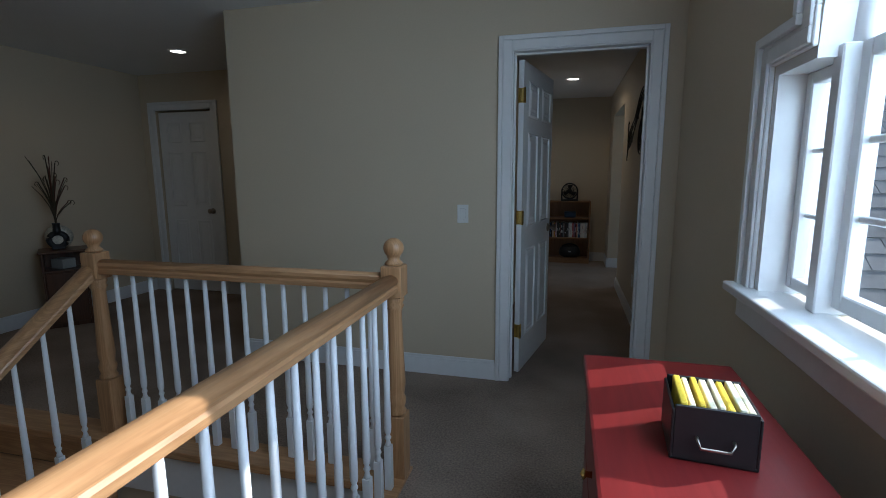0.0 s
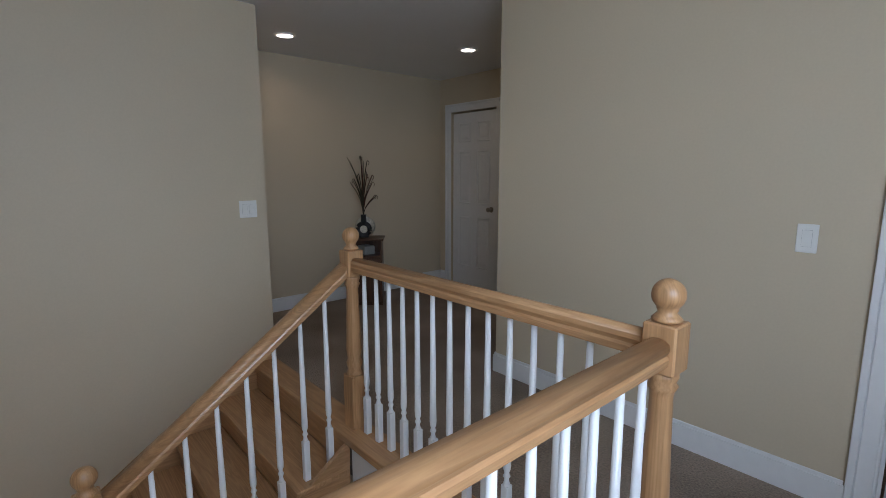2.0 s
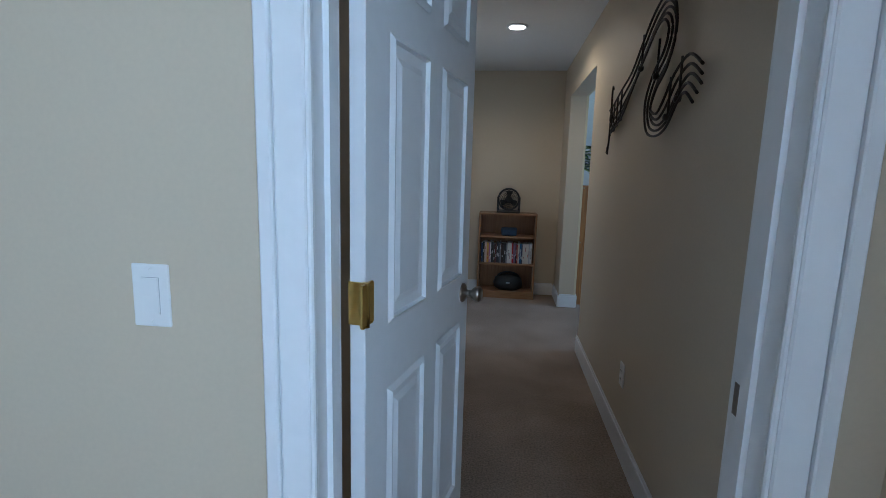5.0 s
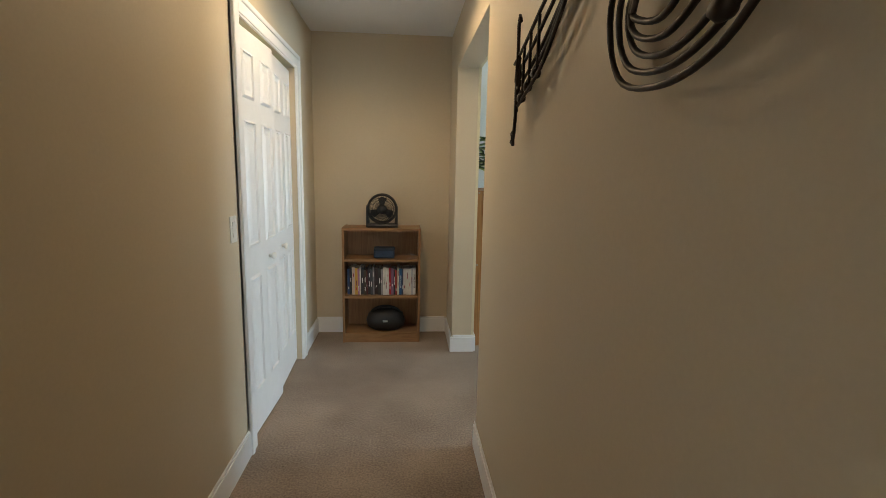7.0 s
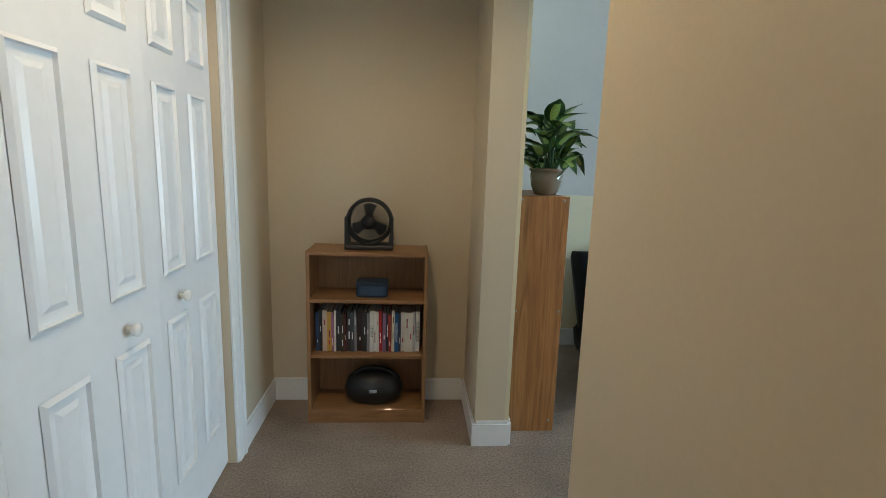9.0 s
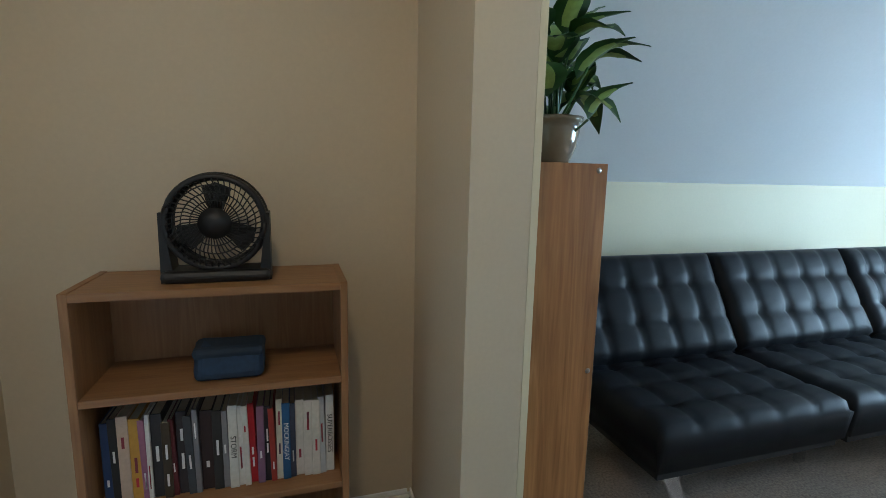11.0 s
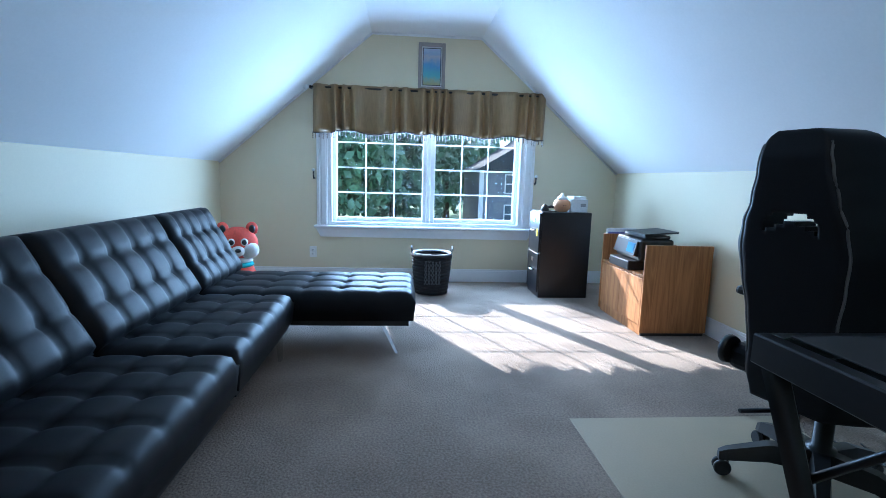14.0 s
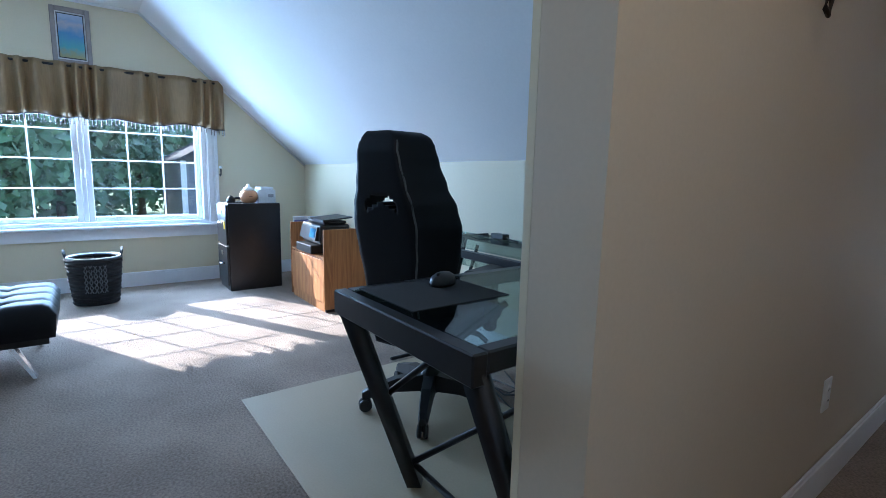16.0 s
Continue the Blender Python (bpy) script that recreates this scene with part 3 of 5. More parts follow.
def newel(x, y, z0, base):
    m = bmesh.new()
    box(m, (-0.044, -0.044, base), (0.044, 0.044, 0.30), 0.004)
    lathe(m, [(0.040, 0.30), (0.043, 0.315), (0.034, 0.33), (0.040, 0.35), (0.042, 0.37), (0.034, 0.39), (0.037, 0.41), (0.041, 0.44), (0.034, 0.62), (0.030, 0.76), (0.033, 0.775), (0.041, 0.79), (0.034, 0.80), (0.041, 0.815), (0.040, 0.83)], 24)
    box(m, (-0.045, -0.045, 0.83), (0.045, 0.045, 0.965), 0.005)
    p = part("newel_post", m, OAK_Z, bal)
    p.location = (x - RX_B, y - RY, z0)
    f = bmesh.new()
    lathe(f, [(0.034, 0.966), (0.040, 0.972), (0.034, 0.98), (0.024, 0.99), (0.028, 1.0)] + [(0.043 * math.sin(a), 1.037 - 0.043 * math.cos(a)) for a in [0.7 + k * (math.pi - 0.72) / 12 for k in range(13)]], 24)
    part("ball_finial", f, OAK_Z, p)
    return p


newel(RX_A, RY, 0, 0)
newel(RX_B, RY, 0, 0)
newel(RX_A, 2.02, -0.81, -0.30)


def rail_profile():
    return [(-0.030, -0.035), (0.030, -0.035), (0.032, -0.015), (0.027, -0.006), (0.033, 0.008), (0.030, 0.022), (0.018, 0.032), (0, 0.035), (-0.018, 0.032), (-0.030, 0.022), (-0.033, 0.008), (-0.027, -0.006), (-0.032, -0.015)]


def handrail(p, q, m):
    """A moulded rail from p to q."""
    p, q = Vector(p), Vector(q)
    d = (q - p).normalized()
    side = d.cross(Vector((0, 0, 1))).normalized()
    up = side.cross(d)
    bm = bmesh.new()
    o = Vector((RX_B, RY, 0))
    a = [bm.verts.new(p - o + side * u + up * v) for u, v in rail_profile()]
    b = [bm.verts.new(q - o + side * u + up * v) for u, v in rail_profile()]
    k = len(a)
    for i in range(k):
        bm.faces.new((a[i], a[(i + 1) % k], b[(i + 1) % k], b[i])).smooth = 4 < i < 11
    bm.faces.new(a)
    bm.faces.new(b)
    part("handrail", bm, m, bal)


RZ = 0.895
handrail((RX_A + 0.04, RY, RZ), (RX_B - 0.04, RY, RZ), OAK_X)
handrail((RX_B, RY - 0.04, RZ), (RX_B, -1.6, RZ), OAK_Y)
handrail((RX_A, RY - 0.04, RZ - 0.02), (RX_A, 2.06, RZ - 0.80), OAK_Y)


def baluster_mesh(h):
    bm = bmesh.new()
    box(bm, (-0.0155, -0.0155, 0), (0.0155, 0.0155, 0.20), 0.002)
    lathe(bm, [(0.015, 0.20), (0.010, 0.215), (0.009, 0.225), (0.0145, 0.235), (0.010, 0.245), (0.009, 0.25), (0.014, 0.262), (0.0155, 0.28), (0.0145, 0.35), (0.010, h)], 10)
    return bm


blu = part("baluster", baluster_mesh(RZ - 0.03), TRIM, bal, "white turned baluster")
n1 = 14
blu.location = (-0.115, 0, 0.012)
for i in range(1, n1):
    again(blu, (-0.115 - i * (1.59 - 0.23) / (n1 - 1), 0, 0.012))["label"] = "white turned baluster"
for i in range(40):
    again(blu, (0, -0.115 - i * 0.112, 0.012))["label"] = "white turned baluster"
bs = part("baluster", baluster_mesh(0.80), TRIM, bal, "white turned baluster")
bs.location, bs.scale = (RX_A - RX_B, -0.16, -RISE), (1, 1, 0.937 / 0.80)
for i in range(1, 9):
    y = -0.16 - i * RUN / 2
    stp = int((3.10 - (RY + y)) / RUN) + 1
    zt = RZ - 0.02 + (y + 0.04) * (0.78 / 1.07) - 0.03
    h = zt + RISE * stp
    again(bs, (RX_A - RX_B, y, -RISE * stp), scale=(1, 1, h / 0.80))["label"] = "white turned baluster"


# ---- fittings ----
def switch_plate(loc, rz, rockers, label, cat="light switch", sockets=False):
    w = 0.072 + 0.046 * (rockers - 1)
    th = thing(cat.replace(" ", "_"), loc, label, cat, rz=rz)
    part("plate", B((-w / 2, -0.006, -0.058), (w / 2, 0, 0.058), 0.003, 2), WHITEPLASTIC, th)
    for i in range(rockers):
        x = (i - (rockers - 1) / 2) * 0.046
        if sockets:
            for z in (-0.02, 0.02):
                lathe_b = lathe(bmesh.new(), [(0.017, 0), (0.016, 0.0025), (0.0, 0.0026)], 16, (x, -0.006, z), Matrix.Rotation(math.pi / 2, 3, "X"))
                s = part("socket", lathe_b, WHITEPLASTIC, th)
                for dx in (-0.006, 0.006):
                    part("slot", B((x + dx - 0.001, -0.0095, z - 0.004), (x + dx + 0.001, -0.0086, z + 0.005)), BLACK, s)
        else:
            part("rocker", prism(bmesh.new(), [(-0.006, -0.033), (-0.0095, -0.033), (-0.0075, 0.0), (-0.0085, 0.033), (-0.006, 0.033)], "x", x - 0.0165, x + 0.0165), WHITEPLASTIC, th)
            part("gap", B((x - 0.0175, -0.0063, -0.034), (x + 0.0175, -0.006, 0.034)), plain("grey_gap", (0.4, 0.4, 0.4)), th)
        for z in (-0.048, 0.048):
            part("screw", lathe(bmesh.new(), [(0.003, 0), (0.002, 0.001)], 8, (x, -0.006, z), Matrix.Rotation(math.pi / 2, 3, "X")), WHITEPLASTIC, th)


switch_plate((-0.748, DY, 1.09), 0, 1, "white rocker light switch on the tan wall")
switch_plate((-3.63, 3.12, 1.105), 90, 2, "white double rocker switch beside the stairs")
switch_plate((HX0, 7.055, 1.11), 90, 1, "white rocker light switch by the closet")
switch_plate((HX1, 5.834, 0.38), -90, 1, "white wall outlet in the hall", "outlet", True)
switch_plate((GX, 8.95, 0.295), -90, 1, "white wall outlet under the window", "outlet", True)
switch_plate((GX, 6.675, 0.32), -90, 1, "white wall outlet beside the filing cabinet", "outlet", True)


def downlight(x, y, watts):
    th = thing("recessed_light", (x, y, H), "round recessed ceiling light, switched on", "ceiling light", "recessed ceiling lights")
    part("trim_ring", lathe(bmesh.new(), [(0.062, -0.0005), (0.085, -0.0005), (0.085, -0.006), (0.066, -0.010), (0.062, -0.008)], 28, caps=False), TRIM, th)
    part("lens", lathe(bmesh.new(), [(0.063, -0.002), (0.063, -0.005), (0.0, -0.006)], 28), LAMP, th, "glowing frosted lens")
    d = bpy.data.lights.new("downlight", "SPOT")
    d.energy, d.color, d.spot_size, d.spot_blend, d.shadow_soft_size = watts, (1.0, 0.80, 0.56), radians(165), 0.5, 0.06
    o = new("downlight", d)
    o.location = (x, y, H - 0.02)


downlight(-4.173, 3.69, 1.4)
downlight(-3.524, 5.11, 1.0)
downlight(-0.074, 7.406, 7.0)


# ---- landing and loft things ----
ch = thing("dresser", (0.155, 2.05, 0), "low glossy cherry-red wooden dresser under the window", "dresser")
ch.scale = (1, 1, 0.955)
part("top", B((-0.205, -0.74, 0.80), (0.205, 0.74, 0.83), 0.008, 2), CHERRY, ch)
part("body", B((-0.175, -0.71, 0.06), (0.195, 0.71, 0.80), 0.004), CHERRY, ch)
part("plinth", B((-0.16, -0.70, 0), (0.185, 0.70, 0.06)), CHERRY, ch)
for i in range(3):
    for j in range(2):
        y0, z0 = -0.69 + j * 0.695, 0.10 + i * 0.232
        dr = part("drawer", B((-0.193, y0, z0), (-0.1755, y0 + 0.685, z0 + 0.222), 0.006, 2), CHERRY, ch)
        part("knob", lathe(bmesh.new(), [(0.008, 0), (0.007, 0.012), (0.015, 0.02), (0.0, 0.027)], 12, (-0.193, y0 + 0.34, z0 + 0.11), Matrix.Rotation(-math.pi / 2, 3, "Y")), BRASS, dr)

bx = thing("card_box", (0.175, 2.325, 0.793), "black box with handle, full of yellow dividers", "storage box", rz=-5)
bx.scale = (0.9, 0.9, 0.9)
bm = bmesh.new()
for a, b in (((-0.085, -0.085, 0), (0.085, 0.085, 0.008)), ((-0.085, -0.085, 0), (-0.079, 0.085, 0.115)), ((0.079, -0.085, 0), (0.085, 0.085, 0.115)), ((-0.079, -0.085, 0), (0.079, -0.079, 0.125)), ((-0.079, 0.079, 0), (0.079, 0.085, 0.125))):
    box(bm, a, b, 0.002)
part("body", bm, BLACK, bx)
bm = bmesh.new()
tube(bm, [(-0.035, -0.088, 0.06), (-0.034, -0.10, 0.058), (-0.028, -0.102, 0.042), (0.028, -0.102, 0.042), (0.034, -0.10, 0.058), (0.035, -0.088, 0.06)], 0.0035)
part("handle", bm, NICKEL, bx, "metal bail handle")
CARDY = plain("yellow_card", (0.85, 0.62, 0.06))
CARDC = plain("cream_card", (0.78, 0.74, 0.55))
for k in range(8):
    x = -0.068 + k * 0.0185
    c = part("divider", B((x, -0.075, 0.01), (x + (0.012 if k % 3 else 0.015), 0.075, 0.128 - 0.004 * (k % 2)), 0.002), CARDY if k in (0, 2, 5) else CARDC, bx)

sd = thing("side_cabinet", (-4.50, 4.62, 0), "small dark wooden cabinet with open cubby", "cabinet", rz=52)
W2, D2 = 0.16, 0.14
for a, b in (((-W2, -D2, 0), (-W2 + 0.018, D2, 0.67)), ((W2 - 0.018, -D2, 0), (W2, D2, 0.67))):
    part("side_panel", B(a, b, 0.003), DARKWOOD, sd)
part("back_panel", B((-W2 + 0.018, D2 - 0.01, 0.0), (W2 - 0.018, D2, 0.67)), DARKWOOD, sd)
part("shelf", B((-W2 + 0.018, -D2 + 0.005, 0.50), (W2 - 0.018, D2 - 0.01, 0.515)), DARKWOOD, sd)
part("door", B((-W2 + 0.02, -D2 - 0.004, 0.04), (W2 - 0.02, -D2 + 0.012, 0.495), 0.004), DARKWOOD, sd)
part("plinth", B((-W2 + 0.018, -D2 + 0.015, 0), (W2 - 0.018, -D2 + 0.03, 0.04)), DARKWOOD, sd)
part("top", B((-W2 - 0.02, -D2 - 0.02, 0.67), (W2 + 0.02, D2 + 0.01, 0.69), 0.006, 2), DARKWOOD, sd)
PALE = plain("pale_paper", (0.35, 0.35, 0.33))
tagged(obj("paper_stack", B((-4.60, 4.57, 0.515), (-4.46, 4.69, 0.60), 0.004), PALE), "pale box in the cabinet cubby", "box")

vs = thing("vase", (-4.52, 4.60, 0.69), "black bottle vase with a ring opening and white disc", "vase", rz=52)
bm = bmesh.new()
ring = [(0.058 * math.cos(2 * math.pi * k / 28), 0, 0.085 + 0.058 * math.sin(2 * math.pi * k / 28)) for k in range(29)]
tube(bm, ring, 0.026, 12)
lathe(bm, [(0.034, 0.13), (0.030, 0.17), (0.027, 0.22), (0.031, 0.235)], 18)
box(bm, (-0.05, -0.026, 0.0), (0.05, 0.026, 0.028), 0.008, 2)
part("body", bm, BLACK, vs)
part("disc", lathe(bmesh.new(), [(0.038, -0.022), (0.042, 0), (0.038, 0.022)], 24, (0, 0, 0.085), Matrix.Rotation(math.pi / 2, 3, "X")), plain("carved_white", (0.6, 0.58, 0.5), var=0.4), vs, "carved white disc")
pl = thing("plate", (-4.57, 4.65, 0.69), "white patterned plate standing behind the vase", "plate", rz=52)
part("dish", lathe(bmesh.new(), [(0.03, 0.012), (0.06, 0.006), (0.10, -0.008), (0.105, -0.004), (0.06, 0.014), (0.0, 0.016)], 36, (0, 0, 0.105), Matrix.Rotation(math.pi / 2, 3, "X")), plain("china_pattern", (0.55, 0.53, 0.46), 0.3, 0.5), pl)

rd = thing("reed_bunch", (-4.52, 4.60, 0.90), "bunch of dark dried reeds with curled tips", "dried plant")
rng = random.Random(4)
for k in range(26):
    a, sp_, h = rng.uniform(0, 6.28), rng.uniform(0.02, 0.17), rng.uniform(0.32, 0.62)
    if k < 3:
        sp_, h = 0.12, 0.20
    pts = [(sp_ * math.cos(a) * u ** 2.2, sp_ * math.sin(a) * u ** 2.2, h * u) for u in (0, 0.25, 0.5, 0.75, 1)]
    if k % 2 == 0 or k < 3:
        for q in range(1, 7):
            c = q * 0.75
            pts.append((pts[4][0] + math.cos(a) * 0.022 * (1 - math.cos(c)) * 0.7, pts[4][1] + math.sin(a) * 0.022 * (1 - math.cos(c)) * 0.7, pts[4][2] + 0.020 * math.sin(c)))
    b2 = bmesh.new()
    tube(b2, pts, 0.006, 5, 0.0025)
    part("reed", b2, REDREED if k % 4 == 0 else REED, rd)

# ---- hall things ----
bk = thing("bookcase", (-0.06, 8.80, 0), "low oak-veneer bookcase with three shelves, books in the middle", "bookcase")
BW, BD, BH = 0.308, 0.125, 0.932
for x0, x1 in ((-BW, -BW + 0.018), (BW - 0.018, BW)):
    part("side_panel", B((x0, -BD, 0), (x1, BD, BH - 0.001), 0.0015), SHELF_Z, bk)
part("top", B((-BW + 0.0185, -BD + 0.002, BH - 0.022), (BW - 0.0185, BD, BH - 0.003)), SHELF_X, bk)
for z in (0.06, 0.366, 0.664):
    part("shelf", B((-BW + 0.0185, -BD + 0.001, z), (BW - 0.0185, BD - 0.008, z + 0.018), 0.001), SHELF_X, bk)
part("plinth", B((-BW + 0.0185, -BD + 0.006, 0), (BW - 0.0185, -BD + 0.022, 0.0595)), SHELF_X, bk)
part("back_panel", B((-BW + 0.0185, BD - 0.0075, 0.06), (BW - 0.0185, BD - 0.001, BH - 0.023)), SHELF_Z, bk)

fan = thing("desk_fan", (-0.06, 8.785, BH - 0.003), "black round desk fan standing on the bookcase", "fan")
bm = bmesh.new()
box(bm, (-0.125, -0.055, 0), (0.125, 0.055, 0.03), 0.012, 2)
part("base", bm, BLACK, fan)
for s in (-1, 1):
    part("arm", prism(bmesh.new(), [(s * 0.125, 0.0), (s * 0.095, 0.0), (s * 0.108, 0.10), (s * 0.116, 0.17), (s * 0.124, 0.17)], "y", -0.035, 0.035), BLACK, fan)
FC = Vector((0, 0, 0.145))
housing = bmesh.new()
tube(housing, [FC + Vector((0.112 * math.cos(2 * math.pi * k / 40), 0.02, 0.112 * math.sin(2 * math.pi * k / 40))) for k in range(41)], 0.011, 8)
tube(housing, [FC + Vector((0.112 * math.cos(2 * math.pi * k / 40), -0.03, 0.112 * math.sin(2 * math.pi * k / 40))) for k in range(41)], 0.008, 8)
lathe(housing, [(0.102, -0.035), (0.118, -0.03), (0.120, 0.025), (0.104, 0.03)], 40, FC, Matrix.Rotation(math.pi / 2, 3, "X"))
bmesh.ops.delete(housing, geom=[f for f in housing.faces if len(f.verts) > 20], context="FACES")
part("housing", housing, BLACK, fan)
gr = bmesh.new()
for k in range(48):
    a = 2 * math.pi * k / 48
    tube(gr, [FC + Vector((r * math.cos(a + tw), -0.04 + 0.1 * abs(r - 0.06) * 0.1, r * math.sin(a + tw))) for r, tw in ((0.035, 0), (0.07, 0.12), (0.108, 0.3))], 0.0016, 4)
for r in (0.055, 0.075, 0.093):
    tube(gr, [FC + Vector((r * math.cos(2 * math.pi * k / 30), -0.04, r * math.sin(2 * math.pi * k / 30))) for k in range(31)], 0.0016, 4)
part("front_grille", gr, BLACK, fan)
part("hub", lathe(bmesh.new(), [(0.036, 0.035), (0.038, 0.042), (0.0, 0.046)], 24, FC, Matrix.Rotation(math.pi / 2, 3, "X")), BLACK, fan)
for k in range(3):
    a = 2 * math.pi * k / 3 + 1.57
    blade = bmesh.new()
    pts = [(0.03 * math.cos(a - 0.5), 0.03 * math.sin(a - 0.5)), (0.092 * math.cos(a - 0.42), 0.092 * math.sin(a - 0.42)), (0.098 * math.cos(a), 0.098 * math.sin(a)), (0.090 * math.cos(a + 0.35), 0.090 * math.sin(a + 0.35)), (0.03 * math.cos(a + 0.6), 0.03 * math.sin(a + 0.6))]
    prism(blade, [(x, z + FC.z) for x, z in pts], "y", -0.006, -0.002)
    part("blade", blade, BLACK, fan)

BLUECLOTH = plain("navy_cloth", (0.02, 0.045, 0.09), 0.8, 0.3)
pouch = bmesh.new()
box(pouch, (-0.085, -0.055, 0), (0.085, 0.055, 0.085), 0.022, 3)
for v in pouch.verts:
    v.co.x += 0.01 * noise.noise(v.co * 12)
    v.co.z += 0.008 * noise.noise(v.co * 9 + Vector((3, 1, 2))) * (v.co.z > 0.03)
pb = thing("pouch", (-0.04, 8.765, 0.682), "navy blue cloth pouch on the upper shelf", "pouch")
part("bag", pouch, BLUECLOTH, pb)
part("flap", B((-0.083, -0.058, 0.060), (0.083, 0.04, 0.088), 0.012, 2), plain("dark_navy", (0.014, 0.028, 0.05), 0.8), pb)

bb = thing("boombox", (-0.03, 8.79, 0.078), "rounded black portable radio on the lower shelf", "radio")
bm = bmesh.new()
lathe(bm, [(0.10, 0), (0.15, 0.03), (0.16, 0.08), (0.14, 0.14), (0.09, 0.17), (0, 0.175)], 28, sy=0.6)
part("body", bm, BLACK, bb)
bm = bmesh.new()
tube(bm, [(-0.12 * math.cos(math.pi * k / 12), -0.02, 0.13 + 0.07 * math.sin(math.pi * k / 12)) for k in range(13)], 0.011)
part("handle", bm, BLACK, bb)
part("display", B((-0.02, -0.101, 0.085), (0.02, -0.09, 0.10), 0.002), plain("grey_display", (0.35, 0.37, 0.38)), bb)


def words(body, size, material, parent, loc, rot):
    cu = bpy.data.curves.new("lettering", "FONT")
    cu.body, cu.size, cu.extrude, cu.align_x, cu.align_y = body, size, 0.0003, "CENTER", "CENTER"
    tmp = bpy.data.objects.new("lettering_tmp", cu)
    me = bpy.data.meshes.new_from_object(tmp)
    bpy.data.objects.remove(tmp)
    me.materials.append(material)
    o = new("lettering", me)
    o.parent, o.location, o.rotation_euler = parent, loc, rot
    return o


INKW, INKB = plain("white_ink", (0.8, 0.8, 0.8)), plain("black_ink", (0.02, 0.02, 0.02))
BOOKS = [(0.020, 0.20, (0.02, 0.05, 0.14), ""), (0.018, 0.21, (0.02, 0.02, 0.02), ""), (0.024, 0.215, (0.55, 0.42, 0.33), ""), (0.024, 0.205, (0.55, 0.30, 0.05), ""), (0.014, 0.20, (0.35, 0.15, 0.25), ""),
         (0.009, 0.215, (0.7, 0.68, 0.66), ""), (0.026, 0.21, (0.03, 0.03, 0.035), ""), (0.020, 0.19, (0.05, 0.035, 0.02), ""), (0.012, 0.195, (0.10, 0.015, 0.02), ""), (0.024, 0.21, (0.03, 0.025, 0.03), ""),
         (0.018, 0.20, (0.05, 0.06, 0.07), ""), (0.012, 0.215, (0.2, 0.2, 0.22), ""), (0.030, 0.205, (0.035, 0.02, 0.02), ""), (0.022, 0.205, (0.03, 0.03, 0.03), ""), (0.016, 0.20, (0.25, 0.25, 0.27), ""),
         (0.022, 0.215, (0.66, 0.66, 0.62), "STORM"), (0.015, 0.21, (0.7, 0.7, 0.68), ""), (0.014, 0.21, (0.65, 0.64, 0.6), ""), (0.018, 0.21, (0.45, 0.02, 0.03), ""), (0.018, 0.205, (0.22, 0.12, 0.2), ""),
         (0.016, 0.20, (0.02, 0.02, 0.03), ""), (0.014, 0.195, (0.32, 0.04, 0.03), ""), (0.016, 0.215, (0.66, 0.62, 0.5), ""), (0.020, 0.205, (0.02, 0.10, 0.24), "MOCKINGJAY"), (0.014, 0.20, (0.05, 0.06, 0.10), ""),
         (0.022, 0.205, (0.62, 0.58, 0.52), ""), (0.022, 0.205, (0.64, 0.6, 0.54), ""), (0.020, 0.205, (0.66, 0.62, 0.56), ""), (0.016, 0.21, (0.45, 0.46, 0.48), ""), (0.022, 0.21, (0.68, 0.68, 0.66), "SUPERBOSSES")]
tot = sum(b[0] for b in BOOKS)
x = -0.06 - 0.275
gapx = (0.548 - tot) / len(BOOKS)
rng = random.Random(8)
PAPER = plain("page_paper", (0.6, 0.56, 0.46))
for w, h, c, title in BOOKS:
    dpt = rng.uniform(0.13, 0.15)
    bo = thing("book", (x + w / 2, 8.72 + rng.uniform(0, 0.015), 0.384), "upright book on the middle shelf", "book", "books on the shelf")
    bo.rotation_euler = (0, radians(rng.uniform(-2.0, 0.5)) if w < 0.02 else 0, 0)
    cm = plain("book_cover", c, 0.45, 0.15)
    h *= 1.06
    part("cover", box(box(B((-w / 2, 0, 0), (w / 2, 0.003, h), 0.001), (-w / 2, 0.003, 0), (-w / 2 + 0.002, dpt, h)), (w / 2 - 0.002, 0.003, 0), (w / 2, dpt, h)), cm, bo)
    part("page_block", B((-w / 2 + 0.002, 0.003, 0.003), (w / 2 - 0.002, dpt - 0.003, h - 0.003)), PAPER, bo)
    dark = sum(c) < 0.8
    if title:
        words(title, min(w * 0.85, 0.019), INKW if dark else INKB, bo, (0, -0.0006, h * 0.5), (math.pi / 2, -math.pi / 2 * -1, 0))
    else:
        for q in range(rng.choice((1, 1, 2))):
            z0 = h * rng.uniform(0.1, 0.7)
            part("title_bar", B((-w * 0.13, -0.0006, z0), (w * 0.13, 0.0, z0 + h * rng.uniform(0.08, 0.2))), INKW if dark else plain("title_ink", (rng.uniform(0.02, 0.5), 0.03, 0.05)), bo)
    x += w + gapx

# music staff sculpture on the hall wall
art = thing("wall_sculpture", (HX1 - 0.02, 0, 0), "black iron music staff sculpture with notes", "wall sculpture")


